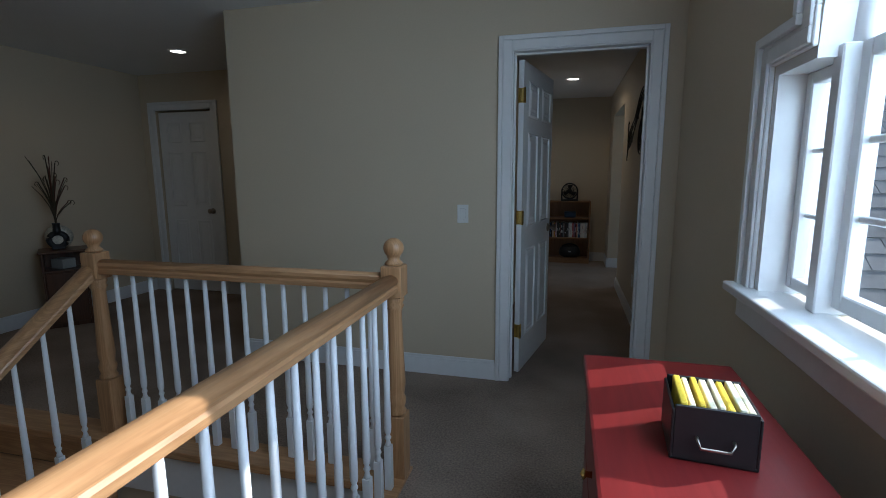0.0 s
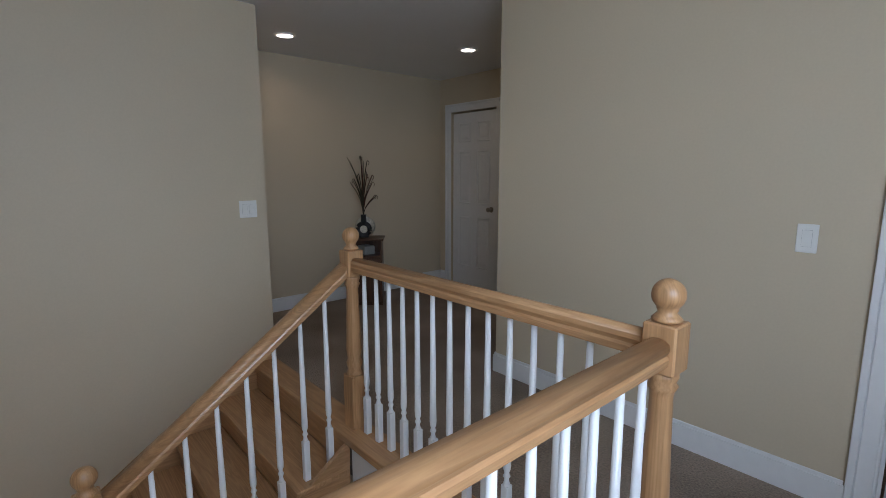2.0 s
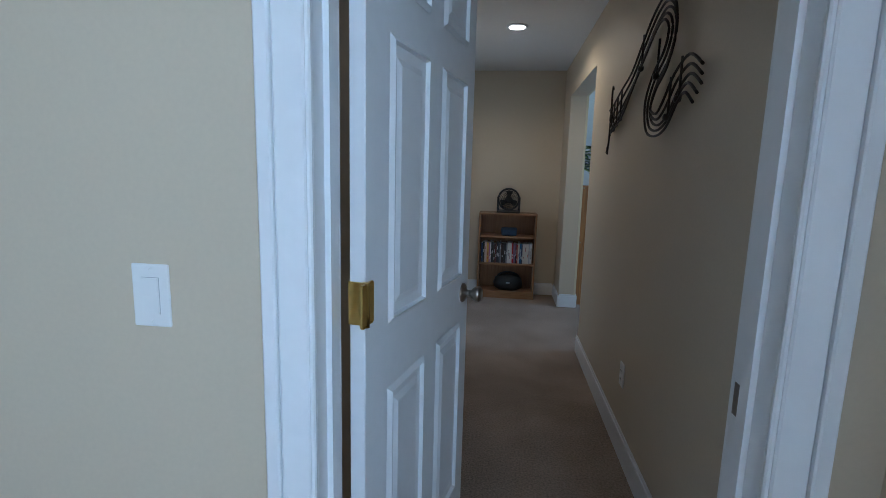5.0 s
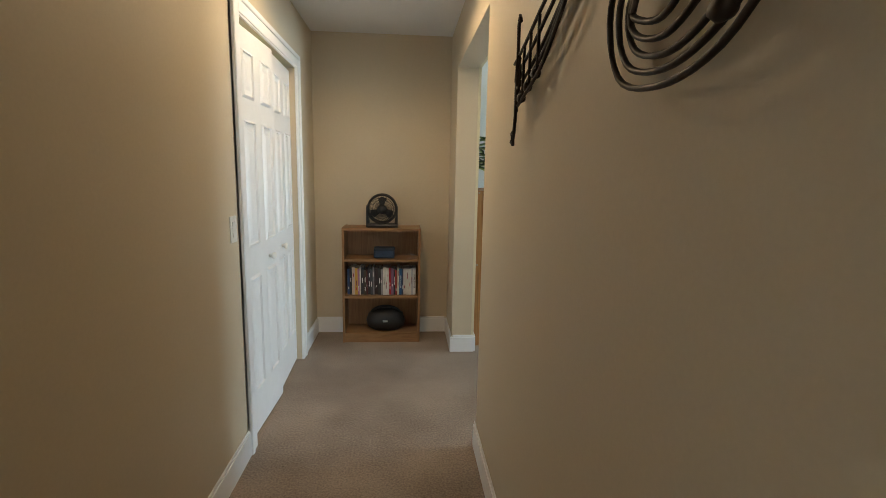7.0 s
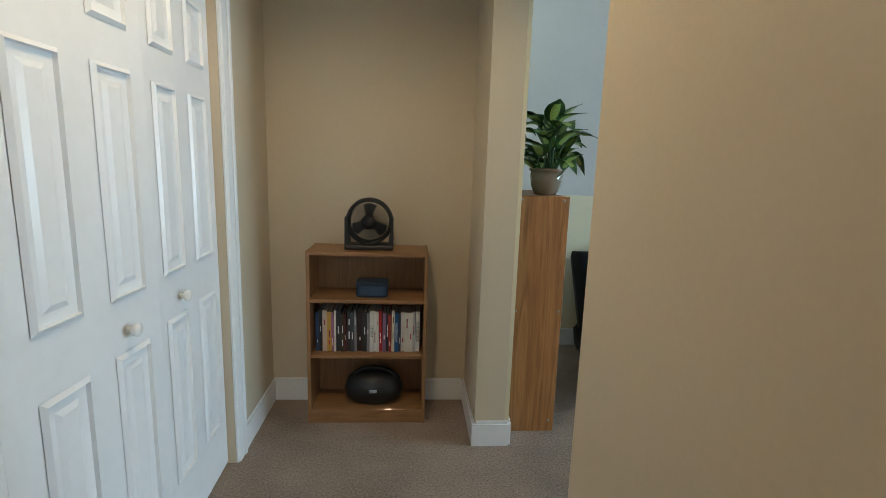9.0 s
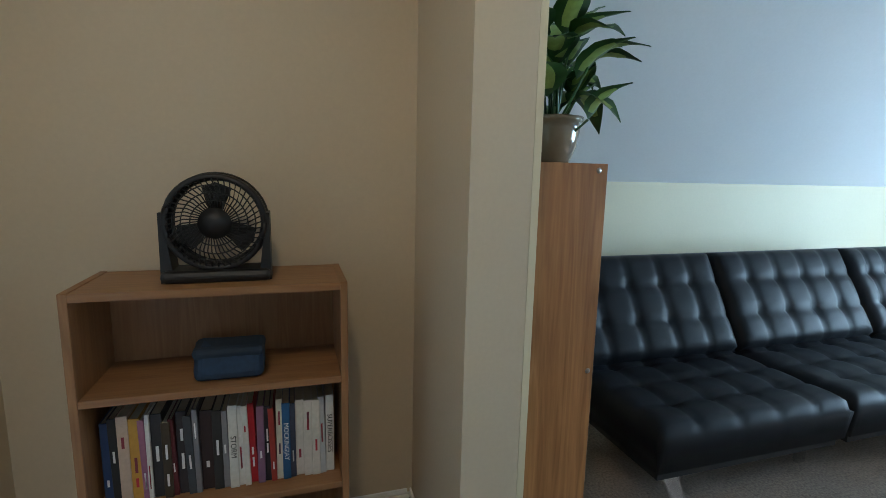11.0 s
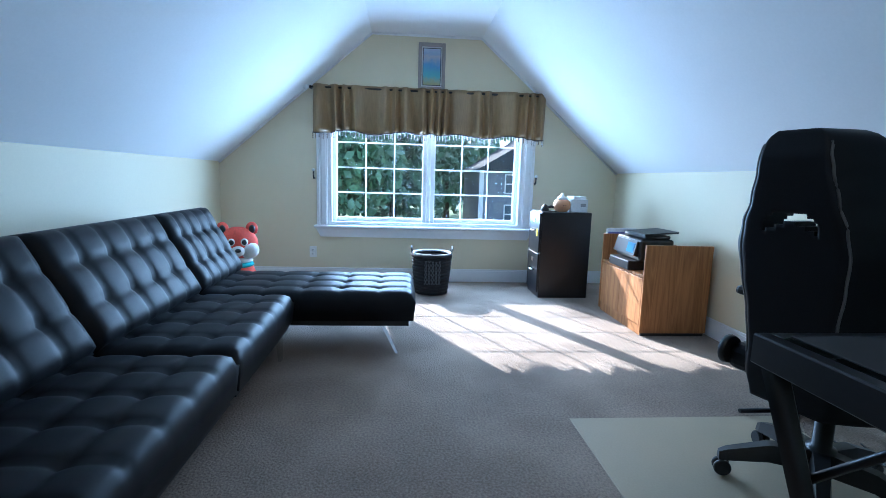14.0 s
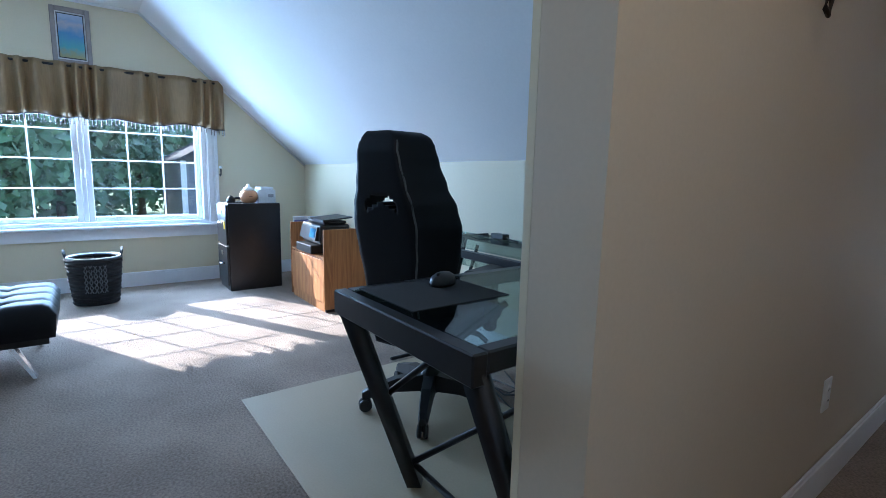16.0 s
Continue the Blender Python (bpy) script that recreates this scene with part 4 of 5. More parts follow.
def staff_line(off):
    """A ribbon of staff lines that rises, loops over and swings up again; off shifts each of the five wires."""
    path = [(6.43, 1.635), (6.30, 1.665), (6.15, 1.71), (5.98, 1.785), (5.82, 1.88), (5.68, 1.955), (5.57, 1.975), (5.48, 1.93), (5.455, 1.85), (5.51, 1.77), (5.62, 1.71), (5.69, 1.63), (5.66, 1.56), (5.56, 1.535), (5.46, 1.565), (5.36, 1.64), (5.26, 1.67), (5.16, 1.62)]
    out = []
    for i, (y, z) in enumerate(path):
        a, b = path[max(i - 1, 0)], path[min(i + 1, len(path) - 1)]
        dy, dz = b[0] - a[0], b[1] - a[1]
        n = math.hypot(dy, dz) or 1
        wd = (1.6 if i < 3 else 1.0 if i < 14 else 1.35)
        out.append(Vector((-0.006 * abs(off), y - dz / n * off * 0.022 * wd * -1, z + dy / n * off * 0.022 * wd * -1)))
    fine = []
    for i in range(len(out) - 1):
        p0, p1, p2, p3 = out[max(i - 1, 0)], out[i], out[i + 1], out[min(i + 2, len(out) - 1)]
        for s in range(5):
            t = s / 5
            fine.append(0.5 * ((2 * p1) + (p2 - p0) * t + (2 * p0 - 5 * p1 + 4 * p2 - p3) * t * t + (3 * p1 - p0 - 3 * p2 + p3) * t ** 3))
    fine.append(out[-1])
    return fine


for off in (-2, -1, 0, 1, 2):
    part("staff_wire", tube(bmesh.new(), staff_line(off), 0.0052, 6), IRON, art)
bm = bmesh.new()
box(bm, (-0.012, 6.424, 1.56), (0.0, 6.438, 1.71), 0.002)
part("bar_line", bm, IRON, art)
for y, z, s in ((6.35, 1.64, 1), (6.28, 1.66, 1), (6.20, 1.68, 1), (5.86, 1.86, 1), (5.62, 1.78, 1), (5.44, 1.60, 1), (5.34, 1.65, 1)):
    bm = bmesh.new()
    lathe(bm, [(0.0, -0.012), (0.014, -0.01), (0.02, 0.0), (0.014, 0.01), (0.0, 0.012)], 12, (-0.01, y, z - 0.05), Matrix.Rotation(math.pi / 2, 3, "Y"), sx=0.75)
    tube(bm, [(-0.01, y - 0.014, z - 0.05), (-0.01, y - 0.014, z + 0.09)], 0.0045, 6)
    part("note", bm, IRON, art)
bm = bmesh.new()
clef = [(6.365, 1.805), (6.380, 1.825), (6.390, 1.800), (6.385, 1.705), (6.400, 1.645), (6.365, 1.615), (6.345, 1.655), (6.365, 1.705), (6.380, 1.645), (6.390, 1.545), (6.400, 1.495), (6.410, 1.460), (6.435, 1.470), (6.430, 1.495), (6.405, 1.500)]
tube(bm, [(-0.016, y, z) for y, z in clef], 0.0055, 7)
part("treble_clef", bm, IRON, art)
part("wall_pin", box(B((0, 6.428, 1.60), (0.02, 6.433, 1.605)), (0, 5.57, 1.973), (0.02, 5.575, 1.978)), IRON, art)


# ---- room things ----
tl = thing("tall_bookcase", (0.80, 8.91, 0), "tall oak-laminate bookcase seen from its side", "bookcase")
for y0, y1 in ((-0.32, -0.30), (0.30, 0.32)):
    part("side_panel", B((-0.135, y0, 0), (0.128, y1, 1.24), 0.0015), TALL_Z, tl)
for z in (0.05, 0.42, 0.80, 1.222):
    part("shelf", B((-0.13, -0.2995, z), (0.12, 0.2995, z + 0.018)), TALL_Z, tl)
part("back_panel", B((-0.1345, -0.2995, 0.07), (-0.1285, 0.2995, 1.22)), TALL_Z, tl)
for x0, z in ((0.10, 1.222), (0.11, 0.66), (-0.11, 1.222), (-0.11, 0.66), (0.1, 0.06)):
    part("screw_cap", lathe(bmesh.new(), [(0.008, 0), (0.007, 0.002), (0, 0.0025)], 12, (x0, -0.32, z), Matrix.Rotation(math.pi / 2, 3, "X")), NICKEL, tl)

pt = thing("potted_plant", (0.855, 8.78, 1.24), "leafy variegated green plant in a glazed pot", "plant")
part("pot", lathe(bmesh.new(), [(0.055, 0), (0.062, 0.01), (0.078, 0.05), (0.086, 0.10), (0.084, 0.118), (0.092, 0.122), (0.093, 0.135), (0.082, 0.136), (0.078, 0.11), (0.0, 0.105)], 32), CERAMIC, pt, "brown glazed pot with a grey rim")
part("soil", lathe(bmesh.new(), [(0.078, 0.105), (0.077, 0.115), (0, 0.12)], 20), plain("soil", (0.03, 0.02, 0.012), 0.95), pt)


def leaf_mesh(L, W, droop):
    """A bent leaf with a folded midrib; outer rim dark, middle pale."""
    bm = bmesh.new()
    n = 8
    rows = []
    for i in range(n + 1):
        u = i / n
        w = W * math.sin(math.pi * u ** 0.8) ** 0.9 * (1 - 0.25 * u) + 0.001
        c = Vector((L * u, 0, L * (0.35 * u - droop * u * u)))
        rows.append([bm.verts.new(c + Vector((0, s * w, abs(s) * w * 0.35 + 0.002 * math.sin(i * 2.1 + s * 3)))) for s in (-1, -0.45, 0, 0.45, 1)])
    for p, q in zip(rows, rows[1:]):
        for k in range(4):
            f = bm.faces.new((p[k], p[k + 1], q[k + 1], q[k]))
            f.smooth = True
            f.material_index = 1 if k in (1, 2) and 0 < rows.index(p) < 6 else 0
    return bm


rng = random.Random(21)
for k in range(46):
    a, tilt = rng.uniform(0, 6.28), rng.uniform(0.15, 1.25)
    r0, h0 = rng.uniform(0, 0.05), rng.uniform(0.12, 0.36)
    base = Vector((r0 * math.cos(a) + 0.10 * math.cos(a) * tilt * 0.6, r0 * math.sin(a) + 0.10 * math.sin(a) * tilt * 0.6, h0))
    lf = part("leaf", leaf_mesh(rng.uniform(0.12, 0.20), rng.uniform(0.042, 0.062), rng.uniform(0.3, 0.9)), LEAF, pt)
    lf.data.materials.append(LEAFLIGHT)
    lf.location, lf.rotation_euler = base, (0, radians(rng.uniform(-55, 10)), a)
    if k % 3 == 0:
        bm = bmesh.new()
        tube(bm, [(0.02 * math.cos(a), 0.02 * math.sin(a), 0.11), (base.x * 0.6, base.y * 0.6, h0 * 0.7), tuple(base)], 0.004, 5)
        part("stem", bm, LEAF, pt)


# sectional sofa
def cushion(w, d, h, nx, ny, r=0.06, tuft=0.016, sides=1.0):
    """A tufted pad in local x, y with its top at z = h: seams in lines and buttons where they cross."""
    bm = bmesh.new()
    gx, gy = nx * 8, ny * 8
    top = []
    for i in range(gx + 1):
        row = []
        for j in range(gy + 1):
            u, v = i / gx, j / gy
            x, y = u * w, v * d
            ex, ey = min(x, w - x), min(y, d - y)
            e = min(ex, ey)
            z = h - (r - math.sqrt(max(r * r - (r - min(e, r)) ** 2, 0))) * 0.9
            fx, fy = abs(u * nx - round(u * nx)), abs(v * ny - round(v * ny))
            inner = min(e / 0.06, 1)
            seam = math.exp(-(fx * w / nx / 0.008) ** 2) * 0.55 + math.exp(-(fy * d / ny / 0.008) ** 2) * 0.35
            but = math.exp(-((fx * w / nx) ** 2 + (fy * d / ny) ** 2) / 0.03 ** 2)
            pillow = 0.007 * math.sin(math.pi * min(fx * 2, 1) / 2 + 0.2) * math.sin(math.pi * min(fy * 2, 1) / 2 + 0.2)
            z += inner * (pillow - tuft * but) - 0.012 * seam * min(e / 0.015, 1)
            row.append(bm.verts.new((x, y, z)))
        top.append(row)
    for i in range(gx):
        for j in range(gy):
            bm.faces.new((top[i][j], top[i + 1][j], top[i + 1][j + 1], top[i][j + 1])).smooth = True
    rim = [top[i][0] for i in range(gx + 1)] + [top[gx][j] for j in range(1, gy + 1)] + [top[i][gy] for i in range(gx - 1, -1, -1)] + [top[0][j] for j in range(gy - 1, 0, -1)]
    low = [bm.verts.new((min(max(v.co.x, 0.012), w - 0.012), min(max(v.co.y, 0.012), d - 0.012), 0)) for v in rim]
    for k in range(len(rim)):
        q = (k + 1) % len(rim)
        bm.faces.new((rim[k], low[k], low[q], rim[q])).smooth = True
    bm.faces.new(low)
    return bm


def sofa_leg(parent, x, y, h, dx, dy):
    bm = bmesh.new()
    for k, (a, b) in enumerate((((x, y), (x + dx, y + dy)),)):
        v = []
        for (px, py), z, s in ((a, h, 0.035), (b, 0.0, 0.024)):
            v.append([bm.verts.new((px + i * s, py + j * s * 0.35, z)) for i, j in ((-1, -1), (1, -1), (1, 1), (-1, 1))])
        for i in range(4):
            bm.faces.new((v[0][i], v[0][(i + 1) % 4], v[1][(i + 1) % 4], v[1][i]))
        bm.faces.new(v[0])
        bm.faces.new(v[1])
    return part("leg", bm, CHROME, parent, "angled chrome leg")


sofa = thing("sectional_sofa", (1.26, 8.66, 0), "black tufted faux-leather sectional sofa with chaise", "sofa")
SEAT = ((0.0, 0.915), (0.92, 0.945), (1.87, 0.70))
for k, (x0, w) in enumerate(SEAT):
    if k < 2:
        c = part("seat_cushion", cushion(w, 0.66, 0.17, 5, 4), LEATHER, sofa)
        c.location = (x0, 0.0, 0.215)
    else:
        c = part("chaise_cushion", cushion(w, 1.37, 0.17, 4, 6), LEATHER, sofa)
        c.location = (x0, -0.71, 0.215)
    b2 = part("back_cushion", cushion(w, 0.52, 0.13, 5, 3), LEATHER, sofa)
    b2.location, b2.rotation_euler = (x0, 0.60, 0.335), (radians(60), 0, 0)
    part("seat_frame", B((x0 + 0.03, 0.03 if k < 2 else -0.67, 0.18), (x0 + w - 0.03, 0.66, 0.216)), BLACK, sofa)
for lx, ly, dx, dy in ((0.12, 0.10, 0.06, -0.05), (0.92, 0.19, 0.02, 0.0), (1.78, 0.07, 0.02, 0.0), (2.0, -0.50, -0.06, -0.10), (2.45, -0.50, 0.05, -0.10), (0.12, 0.62, 0.0, 0.05), (1.3, 0.62, 0, 0.05), (2.4, 0.62, 0, 0.05)):
    sofa_leg(sofa, lx, ly, 0.19, dx, dy)

# plush toy: one mesh, faces coloured by part
CORAL = plain("coral_plush", (0.72, 0.10, 0.07), 0.95, 0.25)
PW = plain("white_plush", (0.72, 0.70, 0.68), 0.95)
TEAL = plain("teal_knit", (0.05, 0.38, 0.42), 0.95)
fx = bmesh.new()


def blob(c, r, m, seg=18):
    """An egg-shaped lump of the toy at c, with radii r, in the material of index m."""
    k = len(fx.faces)
    lathe(fx, [(math.sin(math.pi * i / 10), -math.cos(math.pi * i / 10)) for i in range(11)], seg, c, Matrix.Diagonal(Vector(r)))
    fx.faces.ensure_lookup_table()
    for f in fx.faces[k:]:
        f.material_index = m


blob((0, 0, 0.17), (0.14, 0.15, 0.18), 0)
blob((-0.02, 0, 0.30), (0.12, 0.13, 0.035), 2)
blob((-0.02, 0, 0.335), (0.11, 0.12, 0.03), 1)
blob((0, 0, 0.47), (0.13, 0.165, 0.15), 0, 24)
for s in (-1, 1):
    blob((-0.055, s * 0.085, 0.425), (0.085, 0.085, 0.075), 1)
    blob((0.0, s * 0.115, 0.60), (0.03, 0.05, 0.06), 0)
    blob((-0.022, s * 0.115, 0.60), (0.02, 0.026, 0.036), 3)
    blob((-0.117, s * 0.05, 0.50), (0.022, 0.030, 0.032), 1)
    blob((-0.134, s * 0.05, 0.50), (0.012, 0.020, 0.022), 3)
blob((-0.12, 0, 0.425), (0.06, 0.055, 0.045), 1)
blob((-0.178, 0, 0.437), (0.018, 0.024, 0.018), 3)
toy = obj("plush_toy", fx, CORAL)
for m_ in (PW, TEAL, BLACK):
    toy.data.materials.append(m_)
toy.location, toy.rotation_euler, toy.scale = (4.52, 9.44, 0), (0, 0, 0.33), (1.0, 1.0, 1.0)
tagged(toy, "coral plush fox sitting in the corner behind the sofa", "plush toy")

bs_ = thing("basket", (4.80, 7.76, 0), "black woven basket with two handles under the window", "basket")
wv = bmesh.new()
for k in range(13):
    r = 0.145 + 0.003 * k
    tube(wv, [((r + 0.003 * math.sin(9 * 2 * math.pi * q / 36 + k * math.pi)) * math.cos(2 * math.pi * q / 36), (r + 0.003 * math.sin(9 * 2 * math.pi * q / 36 + k * math.pi)) * math.sin(2 * math.pi * q / 36), 0.016 + k * 0.029) for q in range(37)], 0.016, 6)
ROPE = mat("black_rope", (0.015, 0.017, 0.02), 0.85, var=0.4, fine=120, coarse=20, bump=0.5)
part("weave", wv, ROPE, bs_)
part("bottom", lathe(bmesh.new(), [(0.14, 0.002), (0.14, 0.012), (0, 0.012)], 24), ROPE, bs_)
part("liner", lathe(bmesh.new(), [(0.178, 0.376), (0.184, 0.386), (0.178, 0.388), (0.172, 0.376)], 32, caps=False), plain("white_liner", (0.7, 0.7, 0.7)), bs_, "white liner edge")
for s in (-1, 1):
    bm = bmesh.new()
    tube(bm, [(-0.04, s * 0.18, 0.34), (-0.035, s * 0.19, 0.42), (0, s * 0.192, 0.44), (0.035, s * 0.19, 0.42), (0.04, s * 0.18, 0.34)], 0.010)
    part("handle", bm, ROPE, bs_)
lt = bmesh.new()
for i in range(5):
    for j in range(5):
        a = math.pi + (i - 2) * 0.17
        z = 0.11 + j * 0.045
        for s in (-1, 1):
            tube(lt, [(0.187 * math.cos(a - s * 0.06), 0.187 * math.sin(a - s * 0.06), z), (0.188 * math.cos(a + s * 0.06), 0.188 * math.sin(a + s * 0.06), z + 0.045)], 0.004, 5)
part("lattice", lt, plain("grey_lattice", (0.10, 0.11, 0.12), 0.7), bs_, "grey lattice pattern on the basket")

# valance, rod, tiebacks, picture
rod = thing("curtain_rod", (GX - 0.07, 7.795, 1.915), "dark curtain rod with crystal ball ends", "curtain rod")
part("rod", tube(bmesh.new(), [(0, -1.17, 0), (0, 1.17, 0)], 0.010, 10), BLACKMETAL, rod)
for s in (-1, 1):
    part("finial", lathe(bmesh.new(), [(0.0, -0.03), (0.02, -0.022), (0.032, 0), (0.02, 0.022), (0, 0.03)], 12, (0, s * 1.195, 0)), CRYSTAL, rod, "faceted crystal ball")
for y in (-1.155, 0, 1.155):
    part("bracket", B((-0.006, y - 0.008, -0.012), (0.066, y + 0.008, 0.012)), BLACKMETAL, rod)
val = thing("valance", (GX - 0.07, 7.775, 1.93), "gathered bronze satin valance with a beaded fringe", "valance")
bm = bmesh.new()
nv, hv = 360, 9
grid = []
for i in range(nv + 1):
    y = -1.145 + 2.29 * i / nv
    ph = y * 50 + 3.5 * math.sin(y * 5.1) + 2.2 * math.sin(y * 13.7 + 1)
    amp = 0.028 + 0.018 * (0.5 + 0.5 * math.sin(y * 7.3 + 0.6))
    col = []
    for j in range(hv + 1):
        t = j / hv
        z = 0.012 - t * (0.445 + 0.016 * math.cos(y * 11.5) - 0.03 * math.exp(-(y / 0.06) ** 2))
        col.append(bm.verts.new((-0.016 - amp * (0.55 + 0.6 * t) * math.sin(ph + 0.8 * t * math.sin(y * 9)) - 0.012 * math.sin(math.pi * min(t * 1.2, 1)), y + 0.006 * math.sin(ph * 0.5) * t, z)))
    grid.append(col)
for p, q in zip(grid, grid[1:]):
    for j in range(hv):
        bm.faces.new((p[j], p[j + 1], q[j + 1], q[j])).smooth = True
low = [tuple(c[-1].co) for c in grid]
cloth = part("cloth", bm, VALANCE, val)
sol = cloth.modifiers.new("thick", "SOLIDIFY")
sol.thickness = 0.0025
bm = bmesh.new()
tube(bm, low[::3], 0.007, 5)
part("braid", bm, BEAD, val, "dark braided trim")
for k in range(2):
    bm = bmesh.new()
    for i in range(k, len(low), 5):
        x, y, z = low[i]
        L = 0.050 + 0.015 * math.sin(i * 1.7)
        tube(bm, [(x, y, z), (x, y, z - L)], 0.0014, 3)
        for q in range(3):
            zz = z - 0.014 - q * L / 3.2
            lathe(bm, [(0, -0.008), (0.006, 0), (0, 0.008)], 6, (x, y, zz))
    o = part("bead_fringe", bm, CRYSTAL if k else BEAD, val, "clear beads" if k else "dark beads")
    o["kind"] = "stuff"
for y in (8.93, 6.68):
    tb = thing("curtain_tieback", (GX, y, 1.08), "dark metal curtain tieback hook beside the window", "tieback")
    bm = bmesh.new()
    tube(bm, [(0, 0, -0.03), (-0.03, 0, -0.04), (-0.055, 0, -0.02), (-0.055, 0, 0.03)], 0.007)
    part("hook", bm, BLACKMETAL, tb)
    part("finial", lathe(bmesh.new(), [(0.008, 0), (0.016, 0.008), (0.018, 0.02), (0, 0.03)], 12, (-0.055, 0, 0.03)), CRYSTAL, tb)
pic = thing("picture", (GX, 7.78, 2.162), "framed seascape print leaning on the curtain rod wall", "picture", rz=-90)
pic.scale = (0.95, 1, 1.08)
bm = bmesh.new()
for a, b in (((-0.14, -0.21), (-0.105, 0.21)), ((0.105, -0.21), (0.14, 0.21)), ((-0.105, -0.21), (0.105, -0.175)), ((-0.105, 0.175), (0.105, 0.21))):
    box(bm, (a[0], -0.022, a[1]), (b[0], -0.002, b[1]), 0.004)
part("frame", bm, plain("silver_brown_frame", (0.30, 0.26, 0.24), 0.4), pic, "silver-brown frame")
part("mat_board", B((-0.105, -0.012, -0.175), (0.105, -0.004, 0.175)), plain("mat_board", (0.66, 0.66, 0.64)), pic)
part("inner_edge", box(box(box(B((-0.095, -0.0145, -0.165), (-0.088, -0.012, 0.165)), (0.088, -0.0145, -0.165), (0.095, -0.012, 0.165)), (-0.088, -0.0145, -0.165), (0.088, -0.012, -0.158)), (-0.088, -0.0145, 0.158), (0.088, -0.012, 0.165)), INKB, pic)
sea = bpy.data.materials.new("seascape_print")
sea.use_nodes = True
sn, sl = sea.node_tree.nodes, sea.node_tree.links
stc, ssx, snz, srp = sn.new("ShaderNodeTexCoord"), sn.new("ShaderNodeSeparateXYZ"), sn.new("ShaderNodeTexNoise"), sn.new("ShaderNodeValToRGB")
snz.inputs["Scale"].default_value = 22
sl.new(stc.outputs["Object"], ssx.inputs[0])
sl.new(stc.outputs["Object"], snz.inputs["Vector"])
sm = sn.new("ShaderNodeMath")
sm.operation = "MULTIPLY_ADD"
sm.inputs[1].default_value = 0.25
sl.new(snz.outputs[0], sm.inputs[0])
sm2 = sn.new("ShaderNodeMath")
sm2.operation = "MULTIPLY_ADD"
sm2.inputs[1].default_value, sm2.inputs[2].default_value = 3.0, 0.38
sl.new(ssx.outputs["Z"], sm2.inputs[0])
sl.new(sm2.outputs[0], sm.inputs[2])
el = srp.color_ramp.elements
el[0].position, el[0].color = 0.08, (0.35, 0.33, 0.16, 1)
el[1].position, el[1].color = 0.98, (0.42, 0.50, 0.62, 1)
for p_, c_ in ((0.25, (0.12, 0.38, 0.42, 1)), (0.55, (0.10, 0.28, 0.52, 1)), (0.78, (0.45, 0.42, 0.48, 1)), (0.86, (0.30, 0.38, 0.55, 1))):
    e_ = el.new(p_)
    e_.color = c_
sl.new(sm.outputs[0], srp.inputs[0])
sl.new(srp.outputs[0], sn["Principled BSDF"].inputs["Base Color"])
part("print", B((-0.088, -0.014, -0.158), (0.088, -0.0122, 0.158)), sea, pic, "blue and pink seascape print")

# filing cabinet and what stands on it
fc = thing("filing_cabinet", (4.80, 6.547, 0), "black two-drawer metal filing cabinet", "filing cabinet")
part("body", B((-0.185, -0.24, 0), (0.185, 0.225, 0.80), 0.004), CABINET, fc)
for k in range(2):
    z0 = 0.05 + k * 0.375
    dr = part("drawer", B((-0.175, 0.2255, z0), (0.175, 0.243, z0 + 0.36), 0.004), CABINET, fc)
    part("label_holder", box(B((-0.03, 0.243, z0 + 0.27), (0.03, 0.247, z0 + 0.31), 0.001), (-0.024, 0.2465, z0 + 0.276), (0.024, 0.2485, z0 + 0.304)), CHROME, dr)
    bm = bmesh.new()
    tube(bm, [(-0.06, 0.243, z0 + 0.20), (-0.055, 0.268, z0 + 0.195), (0.055, 0.268, z0 + 0.195), (0.06, 0.243, z0 + 0.20)], 0.009)
    part("handle", bm, CHROME, dr)
tagged(obj("yellow_tag", B((4.67, 6.791, 0.57), (4.695, 6.795, 0.64)), CARDY), "yellow tag hanging on the cabinet drawer", "tag")
df = thing("aroma_diffuser", (4.735, 6.557, 0.80), "round wood-look aroma diffuser with a white top", "diffuser")
part("body", lathe(bmesh.new(), [(0.05, 0), (0.062, 0.01), (0.078, 0.04), (0.08, 0.07), (0.07, 0.10), (0.05, 0.115)], 28), plain("light_wood", (0.50, 0.24, 0.12), 0.5), df)
part("cap", lathe(bmesh.new(), [(0.052, 0.115), (0.04, 0.135), (0.016, 0.15), (0.012, 0.17), (0, 0.172)], 24), WHITEPLASTIC, df, "white pointed cap")
part("button", B((-0.079, -0.015, 0.055), (-0.072, 0.015, 0.065), 0.002), BLACK, df)
wb = thing("white_box", (4.815, 6.387, 0.80), "white cardboard box with a lid beside the diffuser", "box")
part("carton", B((-0.11, -0.07, 0), (0.11, 0.09, 0.12), 0.003), plain("white_card", (0.66, 0.68, 0.70)), wb)
part("lid", B((-0.08, -0.06, 0.12), (0.10, 0.06, 0.145), 0.003), plain("white_card_lid", (0.72, 0.73, 0.74)), wb)
part("printed_mark", B((-0.1115, -0.05, 0.05), (-0.11, 0.0, 0.08)), plain("grey_print", (0.3, 0.3, 0.32)), wb)
lb = thing("tape_dispenser", (4.765, 6.707, 0.80), "small black desk gadget on the filing cabinet", "desk gadget")
bm = bmesh.new()
lathe(bm, [(0.035, 0), (0.04, 0.02), (0.028, 0.05), (0.0, 0.07)], 16)
tube(bm, [(0, 0, 0.03), (-0.02, -0.05, 0.045), (-0.03, -0.085, 0.04)], 0.012)
part("body", bm, BLACK, lb)
part("tray", B((-0.05, -0.14, 0), (0.04, 0.05, 0.006), 0.002), BLACK, lb)

